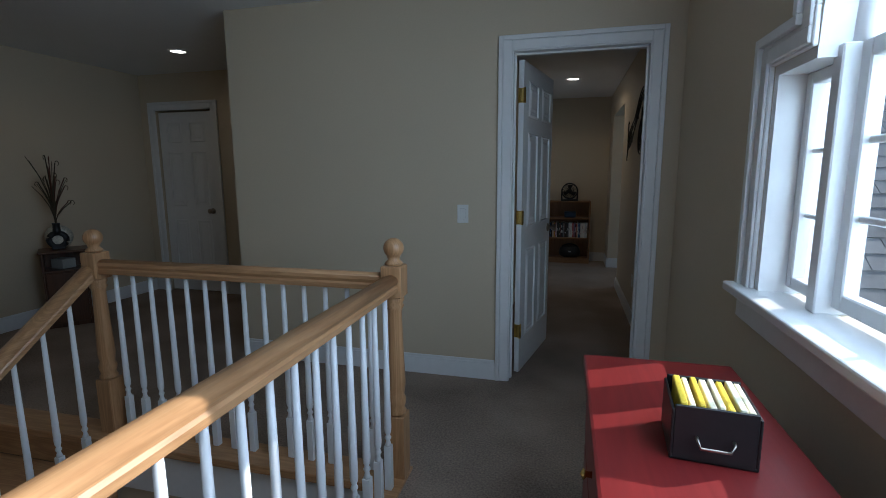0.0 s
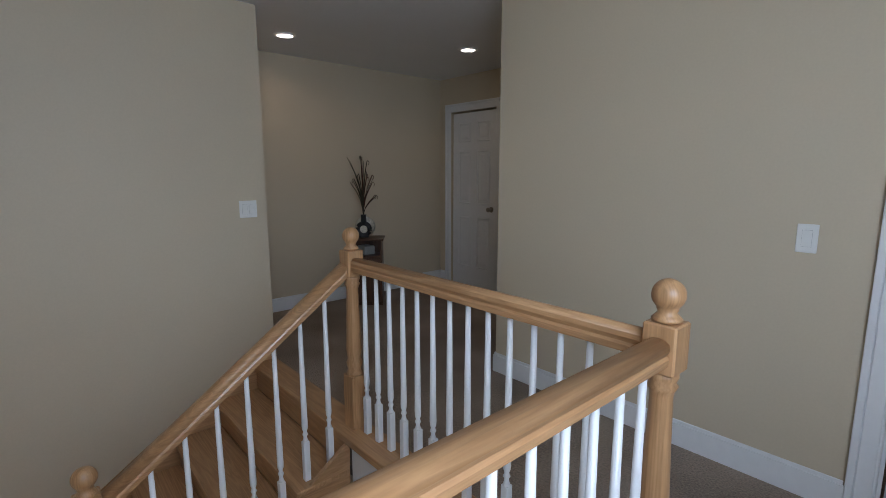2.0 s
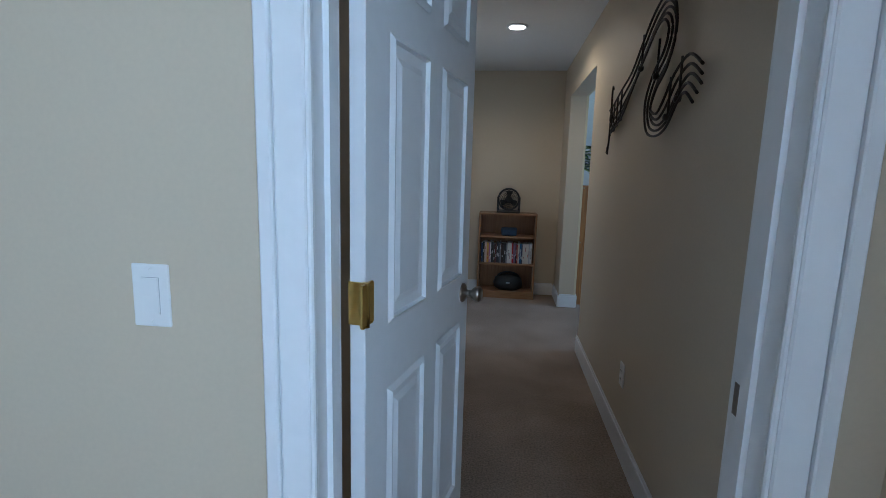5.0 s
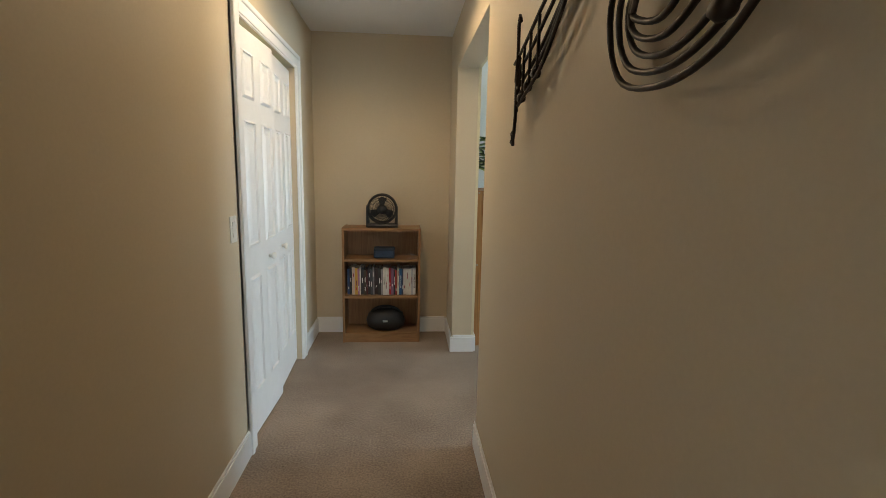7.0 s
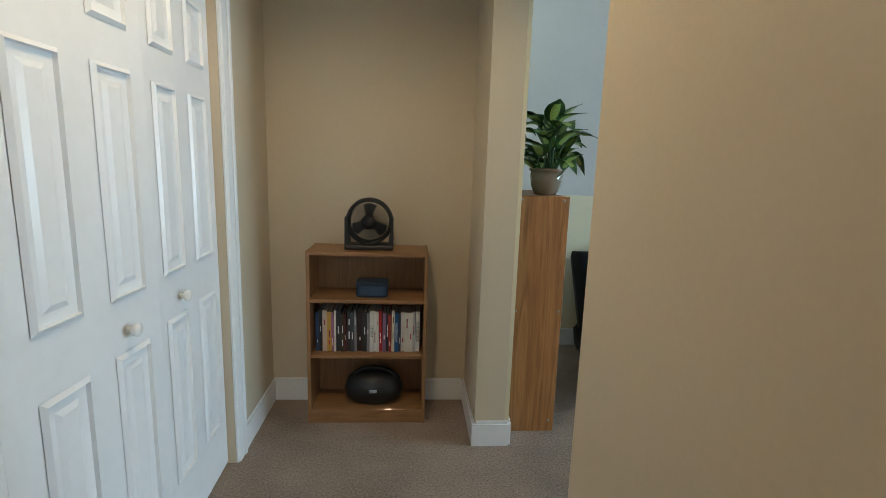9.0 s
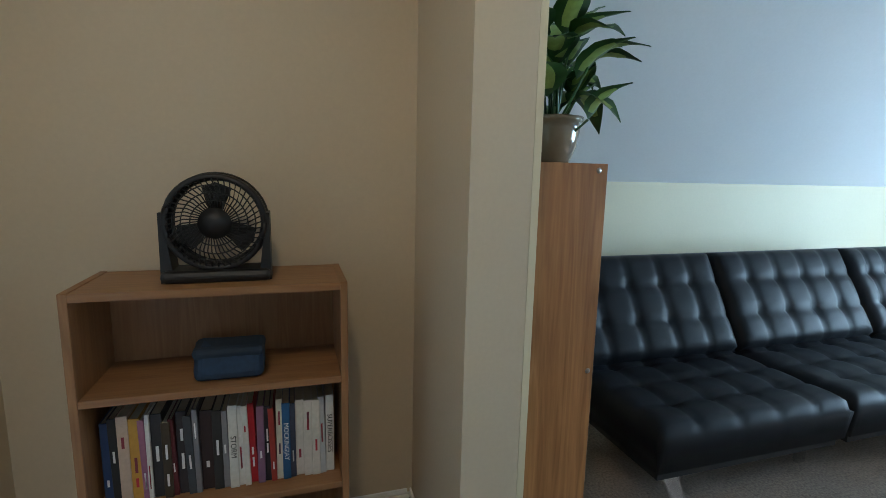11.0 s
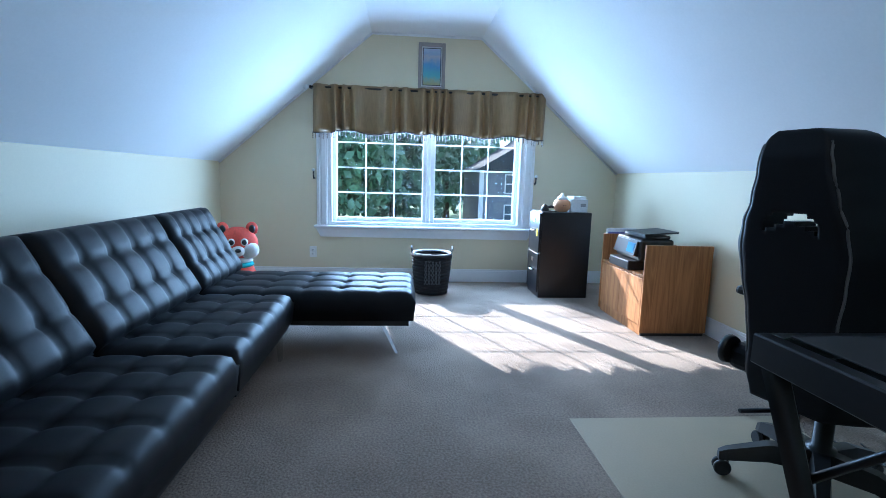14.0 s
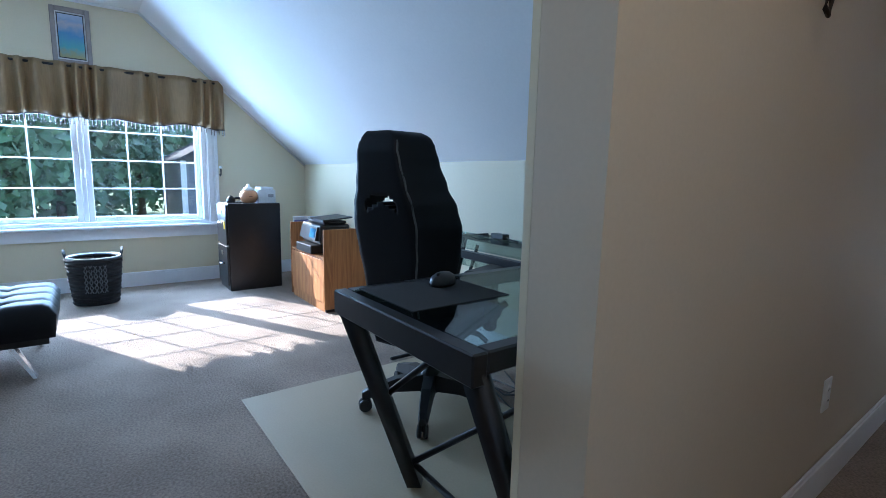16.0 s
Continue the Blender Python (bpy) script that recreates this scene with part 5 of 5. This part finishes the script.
# printer stand
ps = thing("printer_stand", (3.515, 5.845, 0), "oak-laminate printer stand with doors", "printer stand")
PWX, PD = 0.74, 0.495
for x0, x1 in ((0, 0.018), (PWX - 0.018, PWX)):
    part("side_panel", B((x0, 0, 0.02), (x1, PD, 0.655), 0.002), TALL_Z, ps)
part("shelf", B((0.0185, 0.005, 0.42), (PWX - 0.0185, PD - 0.005, 0.438)), TALL_Z, ps)
part("back_panel", B((0.0185, 0.002, 0.03), (PWX - 0.0185, 0.012, 0.60)), TALL_Z, ps)
for k in range(2):
    part("door", B((0.02 + k * 0.346, PD - 0.018, 0.075), (0.364 + k * 0.346, PD, 0.415), 0.002), TALL_Z, ps)
part("plinth", B((0.0185, 0.02, 0), (PWX - 0.0185, PD - 0.012, 0.07)), TALL_Z, ps)
part("plinth_side", B((0.0, 0.02, 0), (0.018, PD - 0.012, 0.02)), BLACK, ps)
pr = thing("printer", (3.70, 6.03, 0.438), "black inkjet printer with paper tray", "printer")
part("tray", B((0.03, 0.06, 0.0), (0.36, 0.33, 0.07), 0.008, 2), BLACK, pr)
part("body", B((0, 0.0, 0.071), (0.40, 0.26, 0.235), 0.02, 3), BLACK, pr)
part("control_panel", prism(bmesh.new(), [(0.261, 0.10), (0.295, 0.11), (0.27, 0.215), (0.261, 0.215)], "x", 0.03, 0.37), BLACKMETAL, pr)
part("screen", prism(bmesh.new(), [(0.2915, 0.128), (0.2935, 0.128), (0.276, 0.20), (0.274, 0.20)], "x", 0.05, 0.16), plain("blue_screen_glass", (0.05, 0.16, 0.28), 0.1), pr)
part("document_feeder", B((0.02, 0.02, 0.236), (0.36, 0.22, 0.262), 0.01, 2), BLACK, pr)
part("feeder_tray", prism(bmesh.new(), [(-0.02, 0.285), (-0.02, 0.297), (0.24, 0.275), (0.24, 0.263)], "x", -0.01, 0.30), BLACK, pr)
pp = thing("paper_folder", (4.07, 6.16, 0.438), "stack of papers clipped on the stand", "papers")
part("sheet", B((0.02, 0, 0), (0.17, 0.12, 0.012)), plain("paper_white", (0.7, 0.7, 0.72)), pp)
hf = thing("hanging_folder", (4.258, 6.05, 0.30), "white folder with a blue edge hanging on the stand side", "folder")
part("folder", B((0.0, 0, 0), (0.012, 0.26, 0.40), 0.002), plain("folder_white", (0.66, 0.68, 0.74)), hf)
part("blue_edge", B((-0.001, 0.02, 0.35), (0.013, 0.25, 0.37)), plain("folder_blue", (0.12, 0.13, 0.40)), hf)

# chair mat and chair
tagged(obj("chair_mat", B((1.10, 6.25, 0.003), (2.33, 7.262, 0.009), 0.003), MAT), "tan plastic chair mat on the carpet", "chair mat")
ofc = thing("office_chair", (1.79, 6.55, 0.009), "black racing-style office chair with winged back", "office chair", rz=19)
ofc.scale = (1, 1, 1.0)
for k in range(5):
    a = 2 * math.pi * k / 5 + 0.85
    u = Vector((math.cos(a), math.sin(a), 0))
    v = Vector((-u.y, u.x, 0))
    bm = bmesh.new()
    r = []
    for d, z0, z1, w in ((0.03, 0.085, 0.16, 0.035), (0.16, 0.09, 0.15, 0.03), (0.29, 0.065, 0.105, 0.022), (0.315, 0.06, 0.09, 0.016)):
        r.append([bm.verts.new(u * d + v * s * w + Vector((0, 0, z))) for s, z in ((-1, z0), (1, z0), (0.7, z1), (-0.7, z1))])
    for p, q in zip(r, r[1:]):
        for i in range(4):
            bm.faces.new((p[i], p[(i + 1) % 4], q[(i + 1) % 4], q[i]))
    bm.faces.new(r[0])
    bm.faces.new(r[-1])
    part("base_leg", bm, BLACK, ofc)
    bm = bmesh.new()
    for s in (-0.014, 0.014):
        lathe(bm, [(0.026, -0.009), (0.03, -0.004), (0.03, 0.004), (0.026, 0.009)], 16, u * 0.30 + v * s + Vector((0, 0, 0.03)), Matrix((v, Vector((0, 0, 1)), u)).transposed() @ Matrix.Rotation(math.pi / 2, 3, "Y"))
    tube(bm, [u * 0.30 + Vector((0, 0, 0.03)), u * 0.295 + Vector((0, 0, 0.075))], 0.008)
    part("caster", bm, BLACK, ofc)
part("gas_lift", lathe(bmesh.new(), [(0.045, 0.07), (0.045, 0.17), (0.03, 0.175), (0.028, 0.40)], 18), BLACK, ofc)
bm = bmesh.new()
box(bm, (-0.25, -0.26, 0.40), (0.25, 0.22, 0.50), 0.045, 4)
part("seat", bm, LEATHER, ofc)
for s in (-1, 1):
    part("armrest", box(B((s * 0.27 - 0.025, -0.10, 0.40), (s * 0.27 + 0.025, -0.05, 0.66), 0.01), (s * 0.27 - 0.045, -0.16, 0.655), (s * 0.27 + 0.045, 0.10, 0.69), 0.015, 2), BLACK, ofc)
# backrest: outline by height, with a slot
outl = [(0.36, 0.20), (0.44, 0.225), (0.55, 0.215), (0.66, 0.225), (0.78, 0.25), (0.87, 0.262), (0.95, 0.245), (1.03, 0.205), (1.12, 0.175), (1.18, 0.160), (1.215, 0.145), (1.235, 0.10)]
bm = bmesh.new()
NB = 56


def half_width(z):
    for (z0, w0), (z1, w1) in zip(outl, outl[1:]):
        if z0 <= z <= z1:
            t = (z - z0) / (z1 - z0)
            t = t * t * (3 - 2 * t)
            return w0 + (w1 - w0) * t
    return outl[-1][1]


def back_point(u, z, side):
    w = half_width(z)
    x = u * w
    lean = 0.20 + 0.16 * (z - 0.36)
    wing = -0.11 * max(abs(u) - 0.55, 0) / 0.45
    th = (0.055 if side > 0 else -0.05) * (1 - abs(u) ** 6 * 0.9) * (1 - max((z - 1.16) / 0.09, 0) * 0.6)
    return Vector((x, lean + wing * 1.0 + th, z))


zs = [0.36 + (1.235 - 0.36) * i / 72 for i in range(73)]
us = [-1 + 2 * j / NB for j in range(NB + 1)]


def in_slot(u, z):
    x = abs(u * half_width(z))
    top, bot = 0.995 - 4.5 * x * x, 0.967 - 0.4 * x
    return x < 0.075 and bot < z < top


V = {}
for side in (1, -1):
    for i, z in enumerate(zs):
        for j, u in enumerate(us):
            V[side, i, j] = bm.verts.new(back_point(u, z, side))
cell = {(i, j): not in_slot((us[j] + us[j + 1]) / 2, (zs[i] + zs[i + 1]) / 2) for i in range(72) for j in range(NB)}
for (i, j), full in cell.items():
    if not full:
        continue
    for side in (1, -1):
        bm.faces.new((V[side, i, j], V[side, i, j + 1], V[side, i + 1, j + 1], V[side, i + 1, j])).smooth = True
    for (di, dj), (p, q) in (((-1, 0), ((0, 0), (0, 1))), ((1, 0), ((1, 0), (1, 1))), ((0, -1), ((0, 0), (1, 0))), ((0, 1), ((0, 1), (1, 1)))):
        if not cell.get((i + di, j + dj), False):
            bm.faces.new((V[1, i + p[0], j + p[1]], V[1, i + q[0], j + q[1]], V[-1, i + q[0], j + q[1]], V[-1, i + p[0], j + p[1]]))
backr = part("backrest", bm, LEATHER, ofc)
for s in (-1, 1):
    bm = bmesh.new()
    tube(bm, [back_point(s * 0.60, z, 1) + Vector((0, 0.002, 0)) for z in zs[12:70]], 0.004, 6)
    part("piping", bm, plain("grey_piping", (0.10, 0.10, 0.10)), ofc)
part("recliner_knob", lathe(bmesh.new(), [(0.05, 0), (0.055, 0.02), (0, 0.03)], 18, (0.225, 0.2, 0.47), Matrix.Rotation(math.pi / 2, 3, "Y")), BLACK, ofc)
part("lever", tube(bmesh.new(), [(0.0, -0.05, 0.39), (-0.20, -0.1, 0.36), (-0.24, -0.11, 0.33)], 0.012), BLACK, ofc)

# glass desk
DZ = 0.75
dk = thing("glass_desk", (1.15, 6.85, 0), "L-shaped desk with glass tops on a black metal frame", "desk")
LX, LY = 1.15, 6.85


def dpart(name, a, b, m=BLACKMETAL, bev=0.004):
    return part(name, B((a[0] - LX, a[1] - LY, a[2]), (b[0] - LX, b[1] - LY, b[2]), bev), m, dk)


for a, b in (((0.70, 7.19, DZ - 0.075), (1.33, 7.23, DZ - 0.005)), ((1.29, 6.36, DZ - 0.055), (1.33, 7.19, DZ - 0.005)), ((0.70, 5.86, DZ - 0.055), (0.74, 7.19, DZ - 0.005)),
             ((1.33, 6.32, DZ - 0.055), (2.42, 6.36, DZ - 0.02)), ((0.74, 5.86, DZ - 0.055), (2.42, 5.89, DZ - 0.02)), ((2.38, 5.89, DZ - 0.055), (2.42, 6.32, DZ - 0.02))):
    dpart("beam", a, b)
dpart("glass_top", (0.74, 6.38, DZ - 0.012), (1.29, 7.19, DZ - 0.004), DESKGLASS, 0)
dpart("glass_top", (0.75, 5.895, DZ - 0.016), (2.39, 6.315, DZ - 0.008), DESKGLASS, 0)
for p, q in (((1.30, 7.20, DZ - 0.05), (1.33, 6.93, 0.0)), ((0.73, 7.20, DZ - 0.05), (0.71, 6.95, 0.0)), ((2.36, 6.30, DZ - 0.05), (2.36, 6.14, 0.0)), ((2.36, 5.90, DZ - 0.05), (2.36, 6.08, 0.0)), ((0.78, 5.92, DZ - 0.05), (0.78, 5.98, 0.0))):
    bm = bmesh.new()
    tube(bm, [Vector(p) - Vector((LX, LY, 0)), Vector(q) - Vector((LX, LY, 0))], 0.034, 4)
    part("leg", bm, BLACKMETAL, dk)
for p, q in (((1.32, 6.98, 0.10), (0.76, 6.40, 0.62)), ((1.315, 7.06, 0.38), (1.10, 6.75, 0.69)), ((1.32, 6.95, 0.10), (0.74, 6.97, 0.10)), ((2.36, 5.95, 0.02), (2.36, 6.42, 0.02)), ((2.2, 5.92, 0.68), (2.30, 6.05, 0.05))):
    bm = bmesh.new()
    tube(bm, [Vector(p) - Vector((LX, LY, 0)), Vector(q) - Vector((LX, LY, 0))], 0.011, 6)
    part("brace", bm, BLACKMETAL, dk)
dpart("lower_shelf", (1.60, 5.92, 0.60), (2.30, 6.14, 0.606), DESKGLASS, 0)

tagged(obj("mouse_pad", B((1.00, 6.84, DZ - 0.004), (1.29, 7.17, DZ - 0.0005), 0.001), plain("black_cloth", (0.012, 0.012, 0.013), 0.9)), "black cloth mouse pad on the glass desk", "mouse pad")
ms = thing("mouse", (1.205, 6.925, DZ - 0.0005), "black computer mouse on the pad", "mouse", rz=25)
bm = bmesh.new()
lathe(bm, [(0.032, 0), (0.034, 0.010), (0.030, 0.026), (0.018, 0.036), (0, 0.039)], 20, sy=1.75)
part("shell", bm, BLACK, ms)
part("wheel", lathe(bmesh.new(), [(0.008, -0.004), (0.008, 0.004)], 12, (0, 0.03, 0.033), Matrix.Rotation(math.pi / 2, 3, "Y")), BLACKMETAL, ms)
kb = thing("keyboard", (1.16, 6.22, DZ - 0.008), "black ergonomic keyboard on the glass desk", "keyboard", rz=-8)
bm = bmesh.new()
prism(bm, [(-0.22, 0.0), (0.22, 0.0), (0.22, 0.018), (0.08, 0.03), (0, 0.042), (-0.08, 0.03), (-0.22, 0.018)], "y", -0.10, 0.12)
part("case", bm, BLACK, kb)
key = part("key", B((-0.008, -0.008, 0), (0.008, 0.008, 0.006), 0.002), BLACKMETAL, kb)
key.location = (-0.19, 0.06, 0.024)
for i in range(20):
    for j in range(4):
        xk = -0.19 + i * 0.02
        if i or j:
            again(key, (xk, 0.06 - j * 0.022, 0.018 + 0.025 * (1 - abs(xk) / 0.2) + 0.001))
mo = thing("monitor", (0.98, 6.0, DZ - 0.008), "black computer monitor on a stand", "monitor", rz=70)
part("screen", B((-0.26, -0.01, 0.12), (0.26, 0.012, 0.45), 0.005), BLACK, mo)
part("stand", B((-0.02, 0.012, 0.01), (0.02, 0.03, 0.25)), BLACK, mo)
part("foot", B((-0.10, -0.06, 0), (0.10, 0.07, 0.01), 0.003), BLACK, mo)
bt = thing("pump_bottle", (1.70, 5.93, DZ - 0.008), "clear sanitizer pump bottle with a blue label", "bottle")
part("body", lathe(bmesh.new(), [(0.028, 0), (0.032, 0.006), (0.032, 0.12), (0.02, 0.145), (0.012, 0.15)], 20), glass("clear_bottle", 0.12, (0.8, 0.88, 0.9)), bt)
part("label", lathe(bmesh.new(), [(0.0325, 0.03), (0.0327, 0.10)], 20, caps=False), plain("blue_label", (0.20, 0.24, 0.55), 0.4), bt, "blue and yellow paper label")
bm = bmesh.new()
lathe(bm, [(0.013, 0.15), (0.013, 0.165), (0.005, 0.168), (0.005, 0.19), (0.010, 0.192), (0.008, 0.2)], 14)
tube(bm, [(0, 0, 0.195), (-0.03, 0, 0.193)], 0.005)
part("pump", bm, WHITEPLASTIC, bt)
ca = thing("power_adapter", (1.98, 5.95, DZ - 0.008), "black power adapter with a coiled cable", "power adapter")
part("brick", B((-0.05, -0.025, 0), (0.05, 0.025, 0.03), 0.005, 2), BLACK, ca)
bm = bmesh.new()
tube(bm, [(0.05, 0, 0.012), (0.12, 0.03, 0.006), (0.18, 0.0, 0.006), (0.14, -0.04, 0.006), (0.10, 0.0, 0.02), (0.16, 0.04, 0.012), (0.24, 0.02, 0.006)], 0.004, 6)
tube(bm, [(-0.05, 0, 0.012), (-0.10, 0.01, 0.006), (-0.16, 0.02, 0.005)], 0.004, 6)
part("cable", bm, BLACK, ca)
pc = thing("computer_tower", (1.0, 6.25, 0), "black computer tower under the desk", "computer")
part("case", B((-0.09, -0.2, 0.01), (0.09, 0.2, 0.40), 0.006), BLACK, pc)
part("foot", B((-0.08, -0.18, 0), (0.08, 0.18, 0.01)), BLACK, pc)
cb = thing("cables", (1.5, 6.1, 0), "tangle of thin cables hanging under the desk", "cables")
rng = random.Random(3)
for k in range(6):
    x0, x1 = rng.uniform(-0.5, 0.1), rng.uniform(0.0, 0.7)
    bm = bmesh.new()
    tube(bm, [(x0, -0.1, 0.70), (x0 + rng.uniform(-0.1, 0.1), -0.05, 0.35), (x0 + 0.1, rng.uniform(-0.1, 0.1), 0.06), ((x0 + x1) / 2, rng.uniform(-0.15, 0.15), 0.005), (x1, rng.uniform(-0.15, 0.1), 0.005)], 0.004, 5)
    part("cable", bm, BLACK, cb)

# ---- outside ----
GZ = -3.2
gb = bmesh.new()
v_ = [gb.verts.new(c) for c in ((-900, -900, GZ), (900, -900, GZ), (900, 900, GZ), (-900, 900, GZ))]
gb.faces.new(v_)
struct("ground", gb, GRASS, "mown lawn around the house", "ground")
struct("road", B((24, -80, GZ), (29, 80, GZ + 0.03)), ROAD, "grey asphalt driveway beyond the lawn", "road")

nh = thing("neighbour_house", (32, -2.5, GZ), "grey neighbouring house with a pitched roof", "house")
part("wall", B((0, -6, 0), (9, 5.5, 5.0)), SIDING, nh)
part("roof", prism(bmesh.new(), [(-6.4, 4.9), (5.9, 4.9), (-0.25, 8.6)], "x", -0.5, 9.5), ROOFDARK, nh)
part("gable_trim", box(B((-0.06, -6.1, 0), (-0.01, -5.8, 5.0)), (-0.06, 5.3, 0), (-0.01, 5.6, 5.0)), TRIM, nh)
for y, z in ((3.4, 1.4), (0.0, 1.4), (3.4, 3.4)):
    wv2 = part("window", B((-0.05, y - 0.5, z), (-0.01, y + 0.5, z + 1.3), 0.01), TRIM, nh)
    part("pane", box(B((-0.06, y - 0.42, z + 0.08), (-0.051, y + 0.42, z + 0.61)), (-0.06, y - 0.42, z + 0.69), (-0.051, y + 0.42, z + 1.22)), plain("dark_pane", (0.10, 0.13, 0.17), 0.1), wv2)


def leaf_cloud(rng, rx, ry, rz, n, size):
    """Many small leaf clumps in an uneven crown."""
    verts, faces = [], []
    lobes = [(Vector((rng.uniform(-0.6, 0.6) * rx, rng.uniform(-0.6, 0.6) * ry, rng.uniform(-0.7, 0.7) * rz)), rng.uniform(0.35, 0.6)) for _ in range(14)]
    for _ in range(n):
        c, r = rng.choice(lobes)
        d = Vector((rng.gauss(0, 1), rng.gauss(0, 1), rng.gauss(0, 1))).normalized() * rng.uniform(0.6, 1.0) * r
        p = c + Vector((d.x * rx, d.y * ry, d.z * rz))
        a = Vector((rng.gauss(0, 1), rng.gauss(0, 1), rng.gauss(0, 1))).normalized()
        b = a.cross(Vector((rng.gauss(0, 1), rng.gauss(0, 1), rng.gauss(0, 1)))).normalized()
        s = size * rng.uniform(0.6, 1.4)
        k = len(verts)
        verts += [p - a * s, p + b * s * 0.6, p + a * s, p - b * s * 0.6]
        faces.append((k, k + 1, k + 2, k + 3))
    me = bpy.data.meshes.new("crown")
    me.from_pydata([tuple(v) for v in verts], [], faces)
    me.materials.append(FOLIAGE)
    return me


rng = random.Random(11)
crowns = [leaf_cloud(rng, 2.6, 2.6, 3.2, 2600, 0.22) for _ in range(3)]


def tree(x, y, h, k, s):
    th = thing("tree", (x, y, GZ), "leafy green deciduous tree beyond the lawn", "tree", "trees beyond the lawn")
    bm = bmesh.new()
    tube(bm, [(0, 0, 0), (0.05, 0.03, h * 0.3), (-0.05, 0.08, h * 0.6), (0, 0, h * 0.9)], 0.22 * s, 8, 0.05)
    for q in range(5):
        a, z = q * 1.3 + k, h * (0.35 + 0.1 * q)
        tube(bm, [(0, 0, z), (0.9 * s * math.cos(a), 0.9 * s * math.sin(a), z + 0.7), (1.7 * s * math.cos(a), 1.7 * s * math.sin(a), z + 1.6)], 0.08, 6, 0.02)
    part("trunk", bm, BARK, th)
    c = new("crown", crowns[k % 3])
    c.parent, c.location, c.scale, c.rotation_euler = th, (0, 0, h * 0.55), (s * 1.15, s * 1.15, h / 7.0), (0, 0, k * 1.1)


for k, (x, y, h, s) in enumerate(((22, 14.5, 9, 1.0), (24, 11.5, 10, 1.1), (33, 12.5, 12, 1.3), (36, 8.8, 12, 1.4), (31, 17, 11, 1.3), (40, 15, 13, 1.5), (44, 10, 13, 1.5), (46, 4, 14, 1.6), (18, 17.5, 8, 0.9), (48, -12, 14, 1.7), (30, -14, 12, 1.4), (52, 20, 14, 1.7), (58, 0, 15, 1.8), (27, 22, 11, 1.3), (62, 10, 15, 1.8), (20, -22, 11, 1.3), (40, 24, 13, 1.5))):
    tree(x, y, h, k, s)
rng = random.Random(5)
shrub = leaf_cloud(rng, 1.0, 1.0, 0.6, 700, 0.12)
for k, (x, y) in enumerate(((13, 12.2), (14.2, 11.6), (30, 10), (31, 4.5))):
    th = thing("shrub", (x, y, GZ), "low rounded green shrub on the lawn", "shrub", "shrubs on the lawn")
    part("stem", tube(bmesh.new(), [(0, 0, 0), (0, 0, 0.6)], 0.05, 6), BARK, th)
    c = new("crown", shrub)
    c.parent, c.location, c.rotation_euler = th, (0, 0, 0.65), (0, 0, k)

# roof of the wing, seen from the landing window
EY, EZ, RYY = 4.75, 0.52, 7.828
SL = math.atan2(AZ - KZ, AY0 - KY0)
RZZ = EZ + (RYY - EY) * math.tan(SL)
roof = tagged(thing("wing_roof", (0, 0, 0), "grey asphalt shingle roof of the wing", "roof"), kind="structure")
part("deck", prism(bmesh.new(), [(EY, EZ), (RYY, RZZ), (2 * RYY - EY, EZ), (2 * RYY - EY, EZ - 0.12), (RYY, RZZ - 0.14), (EY, EZ - 0.12)], "x", 0.66, 5.75), ROOFDARK, roof)
part("outer_wall", B((0.66, KY0 - 0.2, GZ), (GX + 0.16, KY0 - 0.12, EZ + 0.7)), CREAMSIDE, roof)
part("fascia", B((0.66, EY - 0.03, EZ - 0.14), (5.75, EY - 0.002, EZ + 0.005)), TRIM, roof)
slen = (RYY - EY) / math.cos(SL)
ex = 0.145
sh0 = None
rng = random.Random(2)
cnt = 0
for i in range(int(slen / ex)):
    for j in range(-1, 12):
        x0 = 0.70 + j * 0.42 + (i % 3) * 0.14
        if x0 < 0.67 or x0 + 0.42 > 5.8 or cnt >= 299:
            continue
        s = i * ex
        loc = (x0 + 0.205, EY + (s + 0.12) * math.cos(SL), EZ + (s + 0.12) * math.sin(SL) + 0.012)
        rot = (SL - 0.05, 0, rng.uniform(-0.006, 0.006))
        if sh0 is None:
            sh0 = part("shingle", B((-0.206, -0.15, -0.005), (0.206, 0.13, 0.005)), SHINGLE, roof)
            sh0.location, sh0.rotation_euler = loc, rot
        else:
            again(sh0, loc, rot)
        cnt += 1
sid = tagged(thing("house_siding", (0, 0, 0), "cream lap siding on the outer wall", "siding"), kind="structure")
for k in range(16):
    part("siding_board", prism(bmesh.new(), [(0.632, -0.2 + k * 0.16), (0.656, -0.2 + k * 0.16), (0.640, -0.03 + k * 0.16), (0.632, -0.03 + k * 0.16)], "y", 3.2, KY0 - 0.25), CREAMSIDE, sid)
